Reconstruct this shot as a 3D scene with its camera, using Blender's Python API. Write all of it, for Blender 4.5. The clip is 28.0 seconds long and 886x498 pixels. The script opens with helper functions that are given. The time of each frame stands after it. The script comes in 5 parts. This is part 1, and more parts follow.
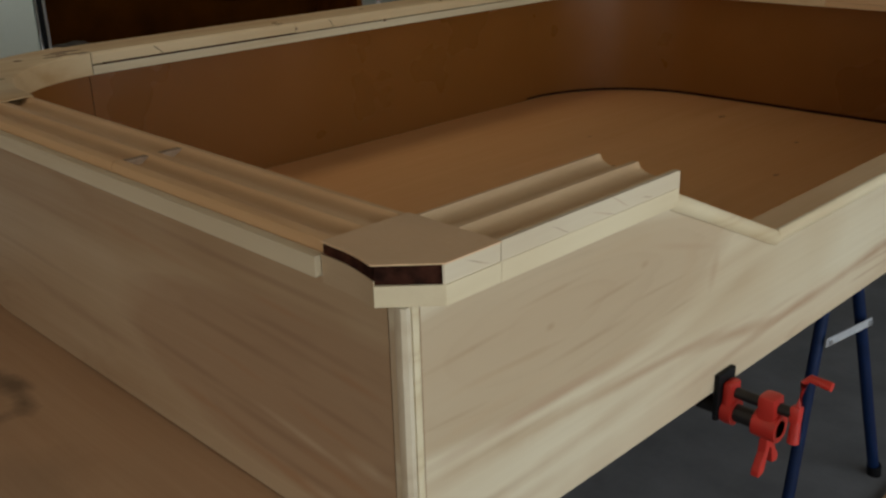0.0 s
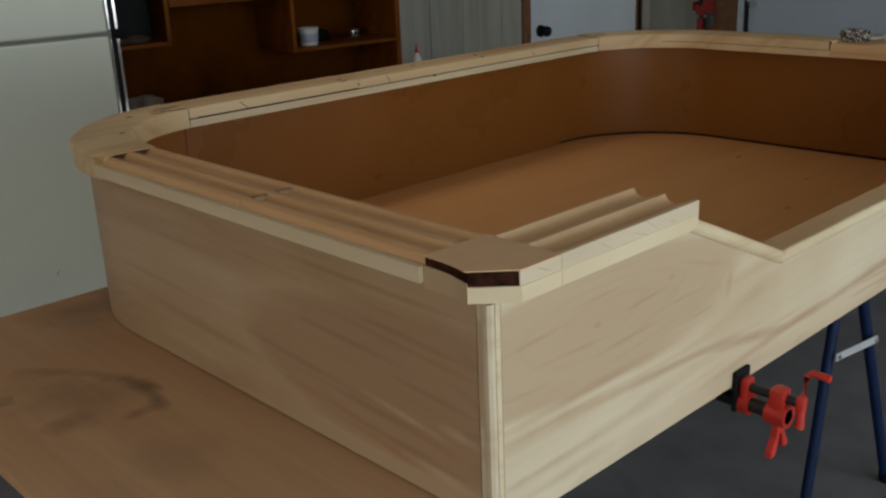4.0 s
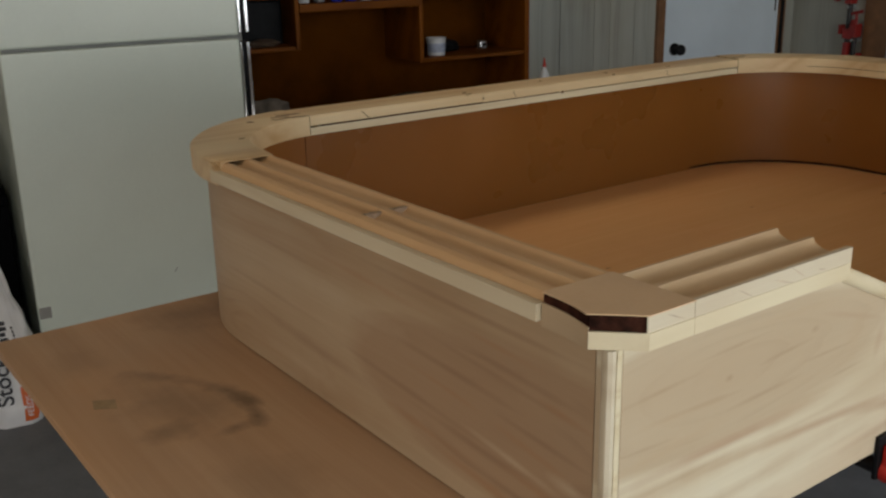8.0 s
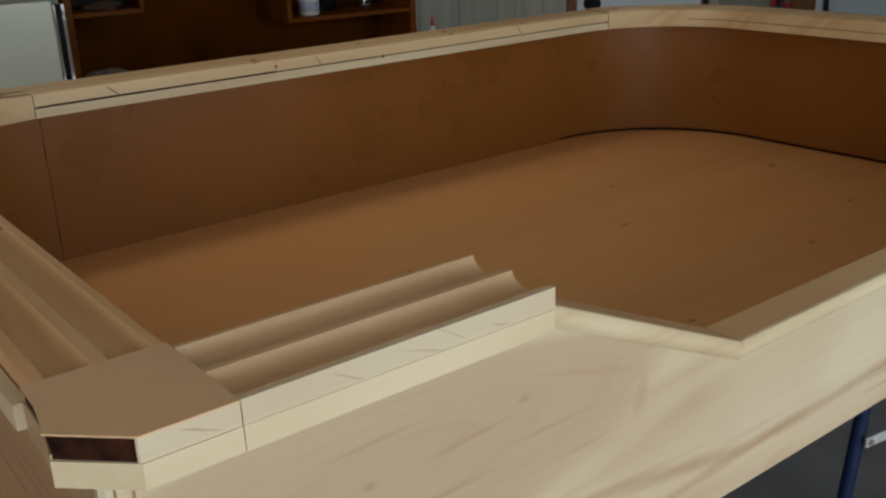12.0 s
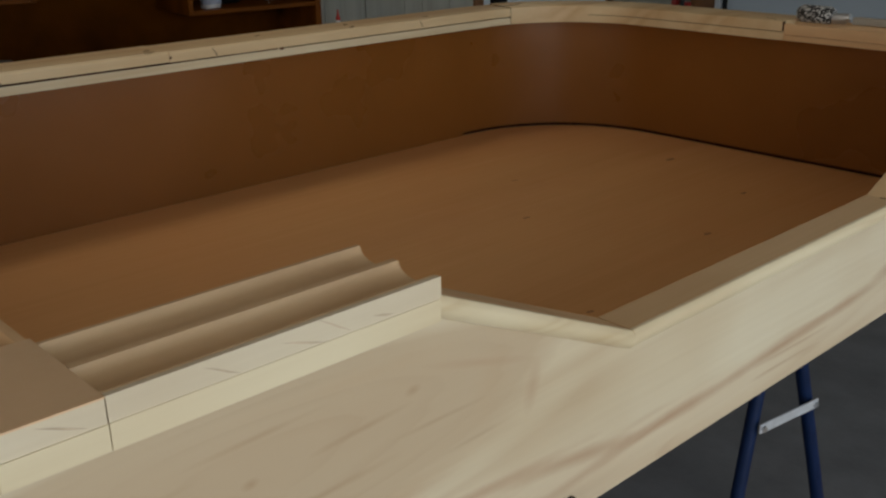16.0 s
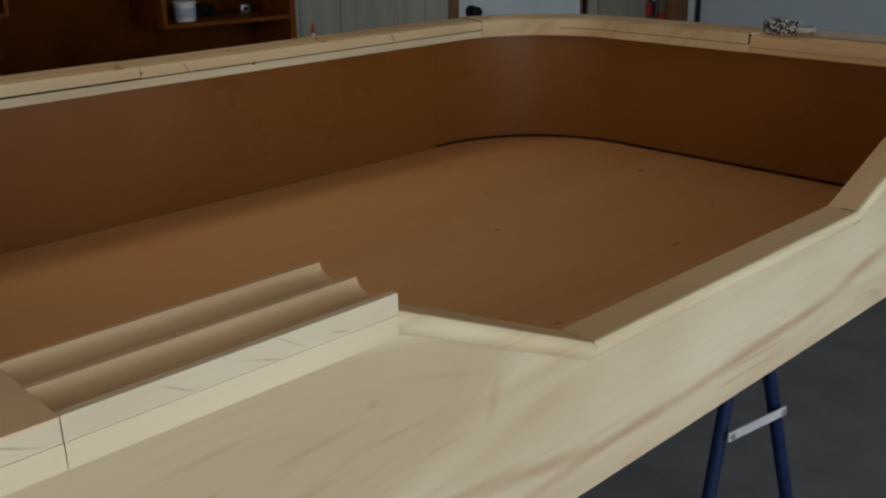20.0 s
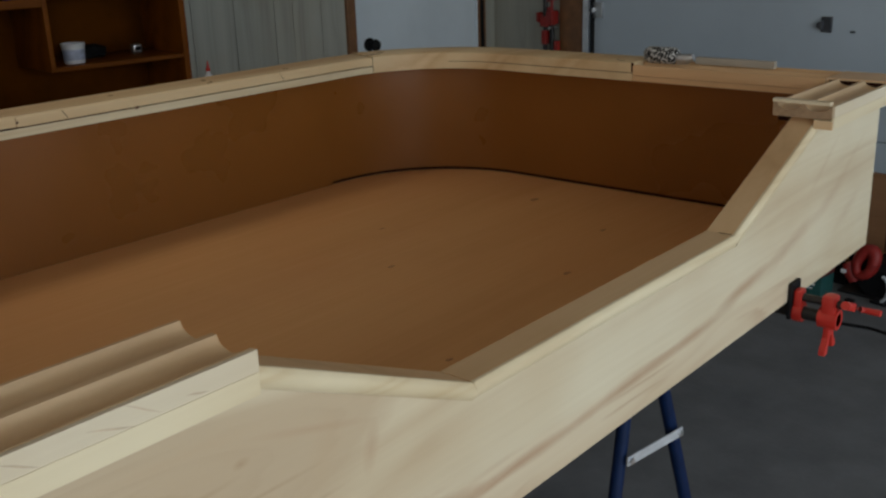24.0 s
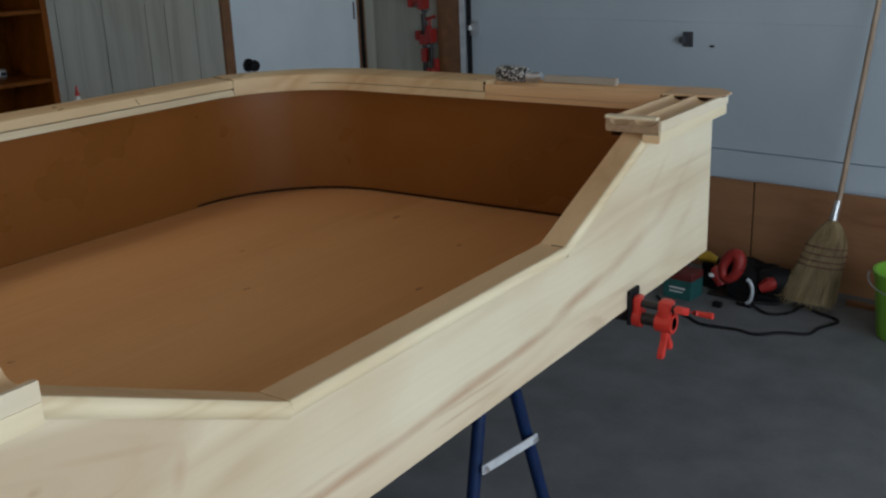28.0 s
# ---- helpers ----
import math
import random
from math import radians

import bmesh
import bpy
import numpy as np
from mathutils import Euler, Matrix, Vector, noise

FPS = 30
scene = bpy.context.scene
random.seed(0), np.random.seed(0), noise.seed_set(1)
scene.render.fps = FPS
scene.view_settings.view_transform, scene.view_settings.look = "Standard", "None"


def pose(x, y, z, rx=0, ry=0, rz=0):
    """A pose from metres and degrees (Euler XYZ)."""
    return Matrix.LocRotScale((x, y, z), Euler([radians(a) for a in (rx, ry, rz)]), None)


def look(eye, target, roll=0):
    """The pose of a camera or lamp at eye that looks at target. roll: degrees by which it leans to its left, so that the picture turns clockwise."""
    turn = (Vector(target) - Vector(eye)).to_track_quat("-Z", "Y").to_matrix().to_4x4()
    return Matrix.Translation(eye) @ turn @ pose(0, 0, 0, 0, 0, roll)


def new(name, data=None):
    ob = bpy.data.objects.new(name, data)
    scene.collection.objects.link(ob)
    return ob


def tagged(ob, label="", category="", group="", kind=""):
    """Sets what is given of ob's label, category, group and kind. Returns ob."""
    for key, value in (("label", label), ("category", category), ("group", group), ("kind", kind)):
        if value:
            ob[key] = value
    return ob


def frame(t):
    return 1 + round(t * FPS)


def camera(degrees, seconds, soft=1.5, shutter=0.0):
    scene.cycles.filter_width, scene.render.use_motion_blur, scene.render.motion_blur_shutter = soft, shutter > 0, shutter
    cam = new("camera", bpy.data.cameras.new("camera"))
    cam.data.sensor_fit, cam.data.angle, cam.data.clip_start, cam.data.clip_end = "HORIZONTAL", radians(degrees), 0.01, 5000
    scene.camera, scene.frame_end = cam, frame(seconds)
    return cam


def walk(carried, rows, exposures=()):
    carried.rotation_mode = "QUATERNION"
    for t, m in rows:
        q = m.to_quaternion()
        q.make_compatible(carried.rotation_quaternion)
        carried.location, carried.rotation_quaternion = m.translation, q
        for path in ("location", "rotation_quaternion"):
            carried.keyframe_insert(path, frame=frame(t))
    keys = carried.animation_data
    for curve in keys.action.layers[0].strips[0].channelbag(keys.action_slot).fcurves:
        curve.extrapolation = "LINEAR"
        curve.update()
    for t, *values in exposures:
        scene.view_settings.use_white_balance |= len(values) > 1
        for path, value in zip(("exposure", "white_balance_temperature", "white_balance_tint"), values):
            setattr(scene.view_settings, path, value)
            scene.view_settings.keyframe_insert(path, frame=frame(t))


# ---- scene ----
cam = camera(48.4, 28.0, 2.4)
PATH = [
    (0, (0.44, 0.465, 1.414), (-0.893, 1.774, 0.7), -1.5),
    (0.5, (0.569, 0.325, 1.46), (-0.811, 1.609, 0.79), -1.9),
    (1, (0.6, 0.198, 1.467), (-0.722, 1.553, 0.82), -1.7),
    (1.5, (0.599, 0.188, 1.472), (-0.721, 1.545, 0.827), -2.0),
    (2, (0.599, 0.208, 1.476), (-0.73, 1.557, 0.832), -2.2),
    (2.5, (0.599, 0.221, 1.478), (-0.738, 1.561, 0.834), -2.3),
    (4.5, (0.576, 0.233, 1.48), (-0.825, 1.515, 0.854), -2.1),
    (5, (0.549, 0.222, 1.481), (-0.867, 1.492, 0.864), -1.3),
    (5.5, (0.534, 0.217, 1.483), (-0.905, 1.465, 0.873), -0.9),
    (6, (0.523, 0.234, 1.481), (-0.947, 1.448, 0.879), -0.9),
    (6.5, (0.52, 0.248, 1.478), (-0.974, 1.436, 0.884), -0.8),
    (7, (0.521, 0.252, 1.478), (-0.99, 1.422, 0.885), -1.0),
    (7.5, (0.523, 0.258, 1.48), (-1.0, 1.41, 0.885), -1.2),
    (8, (0.519, 0.288, 1.476), (-1.02, 1.414, 0.873), -1.1),
    (8.5, (0.482, 0.364, 1.464), (-1.082, 1.443, 0.839), -1.1),
    (9, (0.39, 0.441, 1.449), (-1.194, 1.474, 0.8), -0.3),
    (9.5, (0.312, 0.507, 1.441), (-1.299, 1.484, 0.769), 0.3),
    (10, (0.297, 0.59, 1.43), (-1.354, 1.469, 0.724), -0.9),
    (10.5, (0.318, 0.665, 1.415), (-1.362, 1.469, 0.684), -1.2),
    (11, (0.357, 0.734, 1.416), (-1.293, 1.604, 0.694), -1.3),
    (11.5, (0.396, 0.795, 1.424), (-1.176, 1.818, 0.729), -1.1),
    (12, (0.44, 0.835, 1.419), (-1.057, 1.975, 0.739), -2.2),
    (12.5, (0.46, 0.847, 1.42), (-0.974, 2.061, 0.734), -2.4),
    (14.5, (0.449, 0.856, 1.415), (-0.95, 2.104, 0.717), -1.7),
    (15, (0.446, 0.86, 1.412), (-0.947, 2.116, 0.717), -1.2),
    (15.5, (0.444, 0.861, 1.406), (-0.942, 2.126, 0.715), -0.9),
    (16, (0.446, 0.862, 1.406), (-0.937, 2.133, 0.718), -0.9),
    (16.5, (0.447, 0.864, 1.404), (-0.934, 2.141, 0.725), -0.9),
    (17, (0.453, 0.865, 1.406), (-0.928, 2.146, 0.734), -1.0),
    (17.5, (0.46, 0.865, 1.412), (-0.919, 2.149, 0.74), -1.0),
    (18, (0.462, 0.866, 1.413), (-0.914, 2.154, 0.743), -0.9),
    (18.5, (0.466, 0.867, 1.415), (-0.908, 2.156, 0.743), -1.0),
    (19, (0.468, 0.867, 1.417), (-0.902, 2.159, 0.743), -1.0),
    (19.5, (0.469, 0.87, 1.416), (-0.898, 2.166, 0.744), -1.0),
    (20, (0.469, 0.87, 1.416), (-0.893, 2.172, 0.746), -1.0),
    (20.5, (0.47, 0.872, 1.416), (-0.889, 2.179, 0.748), -0.9),
    (22.5, (0.472, 0.871, 1.422), (-0.87, 2.202, 0.769), -0.9),
    (23, (0.475, 0.87, 1.424), (-0.867, 2.206, 0.781), -1.2),
    (23.5, (0.475, 0.882, 1.423), (-0.838, 2.254, 0.792), -1.6),
    (24, (0.498, 0.913, 1.431), (-0.756, 2.342, 0.809), -2.0),
    (24.5, (0.557, 0.959, 1.442), (-0.635, 2.443, 0.828), -2.4),
    (25, (0.586, 0.971, 1.442), (-0.555, 2.497, 0.834), -2.7),
    (25.5, (0.594, 0.969, 1.443), (-0.533, 2.507, 0.839), -2.6),
    (26, (0.598, 0.967, 1.441), (-0.528, 2.508, 0.843), -2.6),
    (26.5, (0.603, 0.965, 1.44), (-0.521, 2.508, 0.844), -2.5),
    (27, (0.606, 0.962, 1.441), (-0.515, 2.507, 0.846), -2.4),
    (27.5, (0.608, 0.959, 1.442), (-0.509, 2.507, 0.846), -2.3),
    (28, (0.609, 0.956, 1.444), (-0.504, 2.506, 0.845), -2.3),
]
EXPOSURES = [(0.0, -0.66, 6950, 13), (1.0, -0.5, 6750, 12), (2.5, -0.5, 6750, 12), (5.0, -0.47, 6950, 14), (7.5, -0.28, 7000, 15), (9.0, -0.22, 7000, 15), (10.0, 0.07, 6900, 16), (11.0, -0.24, 6900, 15), (12.0, -0.36, 6950, 14),
             (15.0, -0.53, 6900, 14), (20.0, -0.53, 6700, 13), (23.0, -0.53, 6700, 13), (24.0, -0.49, 6600, 12), (25.0, -0.22, 6250, 12), (28.0, -0.22, 6200, 12)]
walk(cam, [(t, look(eye, target, roll)) for t, eye, target, roll in PATH], EXPOSURES)

# ---- world and light ----
ROOM = pose(-2.94, 5.23, 0, 0, 0, -7)          # the garage's own axes: x along the big door, y along the side wall
NORTH = ROOM @ pose(0, 0.09, 0)                # the same axes, from the foot of the big door's wall
world = bpy.data.worlds.new("sky")
scene.world = world
world.use_nodes = True
wn = world.node_tree
sky = wn.nodes.new("ShaderNodeTexSky")
sky.sky_type, sky.sun_disc = 'NISHITA', False
sky.sun_elevation, sky.sun_rotation = radians(61), radians(108)
wn.links.new(sky.outputs[0], wn.nodes["Background"].inputs[0])
wn.nodes["Background"].inputs[1].default_value = 0.08

sun = new("sun", bpy.data.lights.new("sun", 'SUN'))
sun.data.energy, sun.data.angle, sun.data.color = 2.5, radians(0.6), (1.0, 0.95, 0.87)
sun.matrix_basis = ROOM @ look((10, -3.6, 9.4), (5.0, -2.6, 0))


def opening_lamp(name, x, y, z, w, h, turn, power, color):
    """An area lamp that fills an opening; turn is the compass of its face inside the garage."""
    la = bpy.data.lights.new(name, 'AREA')
    la.shape, la.size, la.size_y, la.energy, la.color = 'RECTANGLE', w, h, power, color
    ob = new(name, la)
    ob.matrix_basis = ROOM @ pose(x, y, z, 90, 0, turn)
    return ob


opening_lamp("doorway_daylight", 5.72, -2.85, 1.55, 4.3, 1.25, 90, 63, (0.79, 0.92, 1.0))
opening_lamp("doorway_ground_light", 5.72, -2.85, 0.50, 4.3, 0.8, 90, 22, (0.95, 0.97, 0.95))
# Added south lamp with no known source; lights the end panel and right lining.
opening_lamp("south_fill_light", 3.6, -7.45, 1.6, 2.4, 1.1, 0, 32, (1.0, 0.95, 0.86))

# Unseen overhead lamp, assumed from deck shade; lifts the deck and rail tops.
tubes = bpy.data.lights.new("assumed_overhead", 'AREA')
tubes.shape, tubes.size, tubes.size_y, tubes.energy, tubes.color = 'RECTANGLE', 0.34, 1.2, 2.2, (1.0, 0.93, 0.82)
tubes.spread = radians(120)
new("assumed_overhead", tubes).matrix_basis = ROOM @ pose(1.74, -3.10, 2.43)

# ---- materials ----


class Nodes:
    """A small node-tree writer for one material."""

    def __init__(self, name, rough=0.6, metal=0.0, spec=0.5, own=None):
        self.mat = own or bpy.data.materials.new(name)
        self.mat.use_nodes = True
        self.tree = self.mat.node_tree
        self.bsdf = self.tree.nodes["Principled BSDF"]
        self.bsdf.inputs["Roughness"].default_value = rough
        self.bsdf.inputs["Metallic"].default_value = metal
        self.bsdf.inputs["Specular IOR Level"].default_value = spec
        self.co = self.tree.nodes.new("ShaderNodeTexCoord").outputs["Object"]

    def link(self, a, b):
        self.tree.links.new(a, b)

    def mapping(self, scale=(1, 1, 1), turn=(0, 0, 0), shift=(0, 0, 0), src=None):
        n = self.tree.nodes.new("ShaderNodeMapping")
        n.inputs["Scale"].default_value, n.inputs["Location"].default_value = scale, shift
        n.inputs["Rotation"].default_value = [radians(a) for a in turn]
        self.link(src or self.co, n.inputs["Vector"])
        return n.outputs[0]

    def noise(self, vec, scale, detail=4, rough=0.55, distort=0.0):
        n = self.tree.nodes.new("ShaderNodeTexNoise")
        n.inputs["Scale"].default_value, n.inputs["Detail"].default_value = scale, detail
        n.inputs["Roughness"].default_value, n.inputs["Distortion"].default_value = rough, distort
        self.link(vec, n.inputs["Vector"])
        return n.outputs["Fac"]

    def wave(self, vec, scale, distort, detail=2, dscale=1.0, kind='BANDS', direction='X'):
        n = self.tree.nodes.new("ShaderNodeTexWave")
        n.wave_type = kind
        if kind == 'BANDS':
            n.bands_direction = direction
        else:
            n.rings_direction = direction
        n.inputs["Scale"].default_value, n.inputs["Distortion"].default_value = scale, distort
        n.inputs["Detail"].default_value, n.inputs["Detail Scale"].default_value = detail, dscale
        self.link(vec, n.inputs["Vector"])
        return n.outputs["Fac"]

    def ramp(self, fac, stops):
        n = self.tree.nodes.new("ShaderNodeValToRGB")
        el = n.color_ramp.elements
        while len(el) < len(stops):
            el.new(0.5)
        for e, (p, c) in zip(el, stops):
            e.position, e.color = p, (*c, 1) if len(c) == 3 else c
        self.link(fac, n.inputs[0])
        return n.outputs[0]

    def mix(self, fac, a, b, how='MIX'):
        n = self.tree.nodes.new("ShaderNodeMix")
        n.data_type, n.blend_type = 'RGBA', how
        for sock, v in ((n.inputs[0], fac), (n.inputs[6], a), (n.inputs[7], b)):
            if isinstance(v, (int, float)):
                sock.default_value = v
            elif isinstance(v, tuple):
                sock.default_value = (*v, 1)
            else:
                self.link(v, sock)
        return n.outputs[2]

    def math(self, op, a, b=0.0):
        n = self.tree.nodes.new("ShaderNodeMath")
        n.operation = op
        for sock, v in zip(n.inputs, (a, b)):
            if isinstance(v, (int, float)):
                sock.default_value = v
            else:
                self.link(v, sock)
        return n.outputs[0]

    def per_object(self):
        return self.tree.nodes.new("ShaderNodeObjectInfo").outputs["Random"]

    def color(self, c):
        if isinstance(c, tuple):
            self.bsdf.inputs["Base Color"].default_value = (*c, 1)
        else:
            self.link(c, self.bsdf.inputs["Base Color"])
        return self

    def rough(self, r):
        self.link(r, self.bsdf.inputs["Roughness"])
        return self

    def bump(self, height, strength=0.2, depth=0.002):
        n = self.tree.nodes.new("ShaderNodeBump")
        n.inputs["Strength"].default_value, n.inputs["Distance"].default_value = strength, depth
        self.link(height, n.inputs["Height"])
        self.link(n.outputs[0], self.bsdf.inputs["Normal"])
        return self


def m_between(a, b, f):
    return tuple(x + (y - x) * f for x, y in zip(a, b))


def wood(name, light, mid, dark, along=(0, 1, 0), bands=5.0, swirl=5.0, rough=0.55, streak=0.5, shift=(0, 0, 0), turn=(0, 0, 0), blotch=None):
    """Sawn or veneered wood: cathedral bands drawn out along one axis, fine fibre streaks, soft blotches."""
    m = Nodes(name, rough)
    squash = [0.16 if a else 1.0 for a in along]
    vec = m.mapping(squash, turn, shift)
    warp = m.noise(vec, 3.2, 3)
    bend = m.tree.nodes.new("ShaderNodeMapping")
    m.link(vec, bend.inputs["Vector"])
    comb = m.tree.nodes.new("ShaderNodeCombineXYZ")
    for s in comb.inputs:
        m.link(m.math('MULTIPLY', warp, 0.28), s)
    m.link(comb.outputs[0], bend.inputs["Location"])
    rings = m.wave(bend.outputs[0], bands, swirl, 3, 1.6, 'RINGS', 'Y' if along[1] else 'X')
    base = m.ramp(rings, [(0.0, light), (0.6, mid), (0.92, dark), (1.0, mid)])
    streaks = m.noise(m.mapping([0.45 if a else 6.5 for a in along], (turn[0] + 2, turn[1] + 1.5, turn[2] + 3), shift), 1.0, 5, 0.62, 0.35)
    col = m.mix(m.ramp(streaks, [(0.40, (0, 0, 0)), (0.52, (0.35, 0.35, 0.35)), (0.66, (1, 1, 1))]), light, dark)
    col = m.mix(0.45, col, base)
    patch = m.noise(m.mapping((1, 1, 1)), 2.1, 3)
    col = m.mix(m.ramp(patch, [(0.40, (0.45, 0.45, 0.45)), (0.55, (0, 0, 0))]), col, m_between(light, mid, 0.6))
    fine = m.noise(m.mapping([3.0 if a else 130.0 for a in along]), 1.0, 4, 0.6)
    col = m.mix(m.math('MULTIPLY', fine, streak), col, m.mix(1.0, col, (0.72, 0.66, 0.6), 'MULTIPLY'))
    big = m.noise(m.mapping((1.3, 1.3, 1.3), (0, 0, 0), (4, 1, 2)), 1.5, 3)
    col = m.mix(m.ramp(big, [(0.42, (0, 0, 0)), (0.7, (0.75, 0.75, 0.75))]), col, blotch or m.mix(1.0, col, (0.86, 0.78, 0.7), 'MULTIPLY'))
    m.color(col)
    m.bump(fine, 0.12, 0.0006)
    m.rough(m.ramp(fine, [(0.2, (rough - 0.08,) * 3), (0.8, (rough + 0.1,) * 3)]))
    return m.mat


def plain(name, c, rough=0.5, metal=0.0, vary=0.12, scale=9.0, bump=0.05, grit=60.0, spec=0.5):
    """Paint, plastic, metal or stone: one colour with slow stains and fine grit."""
    m = Nodes(name, rough, metal, spec)
    slow = m.noise(m.co, scale, 4)
    col = m.mix(m.ramp(slow, [(0.3, (0, 0, 0)), (0.75, (1, 1, 1))]), tuple(v * (1 - vary) for v in c), tuple(min(v * (1 + vary), 1.0) for v in c))
    m.color(col)
    fine = m.noise(m.co, grit, 3)
    m.rough(m.ramp(fine, [(0.25, (max(rough - 0.08, 0.02),) * 3), (0.75, (min(rough + 0.1, 1.0),) * 3)]))
    m.bump(fine, bump, 0.001)
    return m.mat


def stain_nodes(mat, spots, tint, axes=(0, 1), ragged=1.8):
    """Lay ragged oval stains (two coordinates, half-length, half-width, depth, turn) over a material's colour."""
    m = Nodes("", own=mat)
    sock = m.bsdf.inputs["Base Color"]
    col = sock.links[0].from_socket
    sep = m.tree.nodes.new("ShaderNodeSeparateXYZ")
    m.link(m.co, sep.inputs[0])
    flat = m.tree.nodes.new("ShaderNodeCombineXYZ")
    m.link(sep.outputs[axes[0]], flat.inputs[0])
    m.link(sep.outputs[axes[1]], flat.inputs[1])
    for x, y, a, b, depth, *lean in spots:
        here = m.mapping((1, 1, 0), (0, 0, 0), (-x, -y, 0), flat.outputs[0])
        vec = m.mapping((1 / a, 1 / b, 0), (0, 0, 0), (0, 0, 0), m.mapping((1, 1, 1), (0, 0, -lean[0] if lean else 0), (0, 0, 0), here))
        ln = m.tree.nodes.new("ShaderNodeVectorMath")
        ln.operation = 'LENGTH'
        m.link(vec, ln.inputs[0])
        d = m.math('ADD', ln.outputs["Value"], m.math('MULTIPLY', m.math('SUBTRACT', m.noise(m.co, 14, 4), 0.5), ragged))
        col = m.mix(m.ramp(d, [(0.1, (depth,) * 3), (1.0, (0, 0, 0))]), col, tint)
    m.link(col, sock)


def figure_nodes(mat, u, v, a, b, fill, line, axes=(0, 1), lines=4.0, deep=0.7, crisp=0.6, ragged=0.9, drawn=0.25):
    """An oval of figured veneer: a darker field with nested wavy growth lines, drawn out along the grain."""
    m = Nodes("", own=mat)
    sock = m.bsdf.inputs["Base Color"]
    col = sock.links[0].from_socket
    sep = m.tree.nodes.new("ShaderNodeSeparateXYZ")
    m.link(m.co, sep.inputs[0])
    flat = m.tree.nodes.new("ShaderNodeCombineXYZ")
    m.link(sep.outputs[axes[0]], flat.inputs[0])
    m.link(sep.outputs[axes[1]], flat.inputs[1])
    vec = m.mapping((1 / a, 1 / b, 0), (0, 0, 0), (-u / a, -v / b, 0), flat.outputs[0])
    ln = m.tree.nodes.new("ShaderNodeVectorMath")
    ln.operation = 'LENGTH'
    m.link(vec, ln.inputs[0])
    wob = m.noise(m.mapping((drawn, 1, 1), (0, 0, 0), (u, v, 0), flat.outputs[0]), 11, 3, 0.5, 0.4)
    d = m.math('ADD', ln.outputs["Value"], m.math('MULTIPLY', m.math('SUBTRACT', wob, 0.5), ragged))
    inside = m.ramp(d, [(0.0, (1, 1, 1)), (0.86, (0.8, 0.8, 0.8)), (1.0, (0, 0, 0))])
    col = m.mix(m.math('MULTIPLY', inside, deep), col, fill)
    saw = m.ramp(m.math('FRACT', m.math('MULTIPLY', d, lines)), [(0.0, (0.1, 0.1, 0.1)), (0.6, (0, 0, 0)), (0.93, (1, 1, 1)), (1.0, (0.3, 0.3, 0.3))])
    patchy = m.ramp(m.noise(m.co, 6, 2), [(0.42, (0, 0, 0)), (0.6, (1, 1, 1))])
    near = m.ramp(d, [(0.9, (1, 1, 1)), (1.0, (0, 0, 0))])
    col = m.mix(m.math('MULTIPLY', m.math('MULTIPLY', saw, m.math('MULTIPLY', patchy, near)), crisp), col, line)
    m.link(col, sock)


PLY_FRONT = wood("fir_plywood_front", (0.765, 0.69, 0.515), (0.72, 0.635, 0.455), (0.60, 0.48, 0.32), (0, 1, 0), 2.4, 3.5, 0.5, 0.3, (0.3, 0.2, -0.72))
# Same fir as the front; base colours darkened for the ends' weaker light.
PLY_SIDE_SHADED = wood("fir_plywood_side_shaded", (0.565, 0.43, 0.28), (0.505, 0.37, 0.228), (0.42, 0.275, 0.155), (1, 0, 0), 2.0, 3.5, 0.5, 0.3, (0.1, 0.6, -0.9))
figure_nodes(PLY_FRONT, 1.20, 0.965, 0.36, 0.095, (0.49, 0.36, 0.225), (0.36, 0.23, 0.13), (1, 2), 4.0, 0.9, 0.15, 0.65, 0.10)
stain_nodes(PLY_FRONT, ((1.08, 0.985, 0.07, 0.0045, 0.5, 3), (1.21, 1.005, 0.08, 0.004, 0.45, 2), (1.15, 0.945, 0.10, 0.005, 0.5, -2), (1.31, 0.97, 0.07, 0.0045, 0.5, 4), (1.40, 0.944, 0.06, 0.004, 0.5, 0), (1.05, 0.92, 0.07, 0.0045, 0.45, -3), (1.27, 0.925, 0.09, 0.005, 0.45, 2), (1.13, 0.86, 0.1, 0.005, 0.4, 0), (1.37, 0.985, 0.012, 0.006, 0.6, 0), (1.20, 0.966, 0.010, 0.006, 0.6, 0), (1.10, 0.80, 0.12, 0.006, 0.3, 1), (1.45, 0.905, 0.06, 0.004, 0.4, 2)), (0.39, 0.26, 0.15), (1, 2), 1.3)
figure_nodes(PLY_FRONT, 2.0, 0.745, 0.75, 0.075, (0.66, 0.52, 0.36), (0.46, 0.30, 0.18), (1, 2), 3.0, 0.35, 0.6, 0.7, 0.12)
stain_nodes(PLY_FRONT, ((1.60, 0.814, 0.16, 0.013, 0.7, -9), (1.80, 0.794, 0.18, 0.012, 0.75, 0), (2.05, 0.801, 0.2, 0.012, 0.8, 2), (2.25, 0.808, 0.16, 0.013, 0.75, 3), (2.42, 0.834, 0.14, 0.015, 0.75, 7), (2.61, 0.860, 0.16, 0.02, 0.5, 13), (2.80, 0.908, 0.11, 0.022, 0.35, 22), (1.20, 0.879, 0.25, 0.010, 0.7, 0), (1.38, 0.842, 0.28, 0.009, 0.65, -3), (1.62, 0.786, 0.2, 0.010, 0.5, 4), (2.90, 0.86, 0.1, 0.02, 0.22, 24), (1.53, 0.93, 0.012, 0.035, 0.45, -14), (1.46, 0.982, 0.09, 0.006, 0.4, -16)), (0.44, 0.275, 0.165), (1, 2), 0.55)
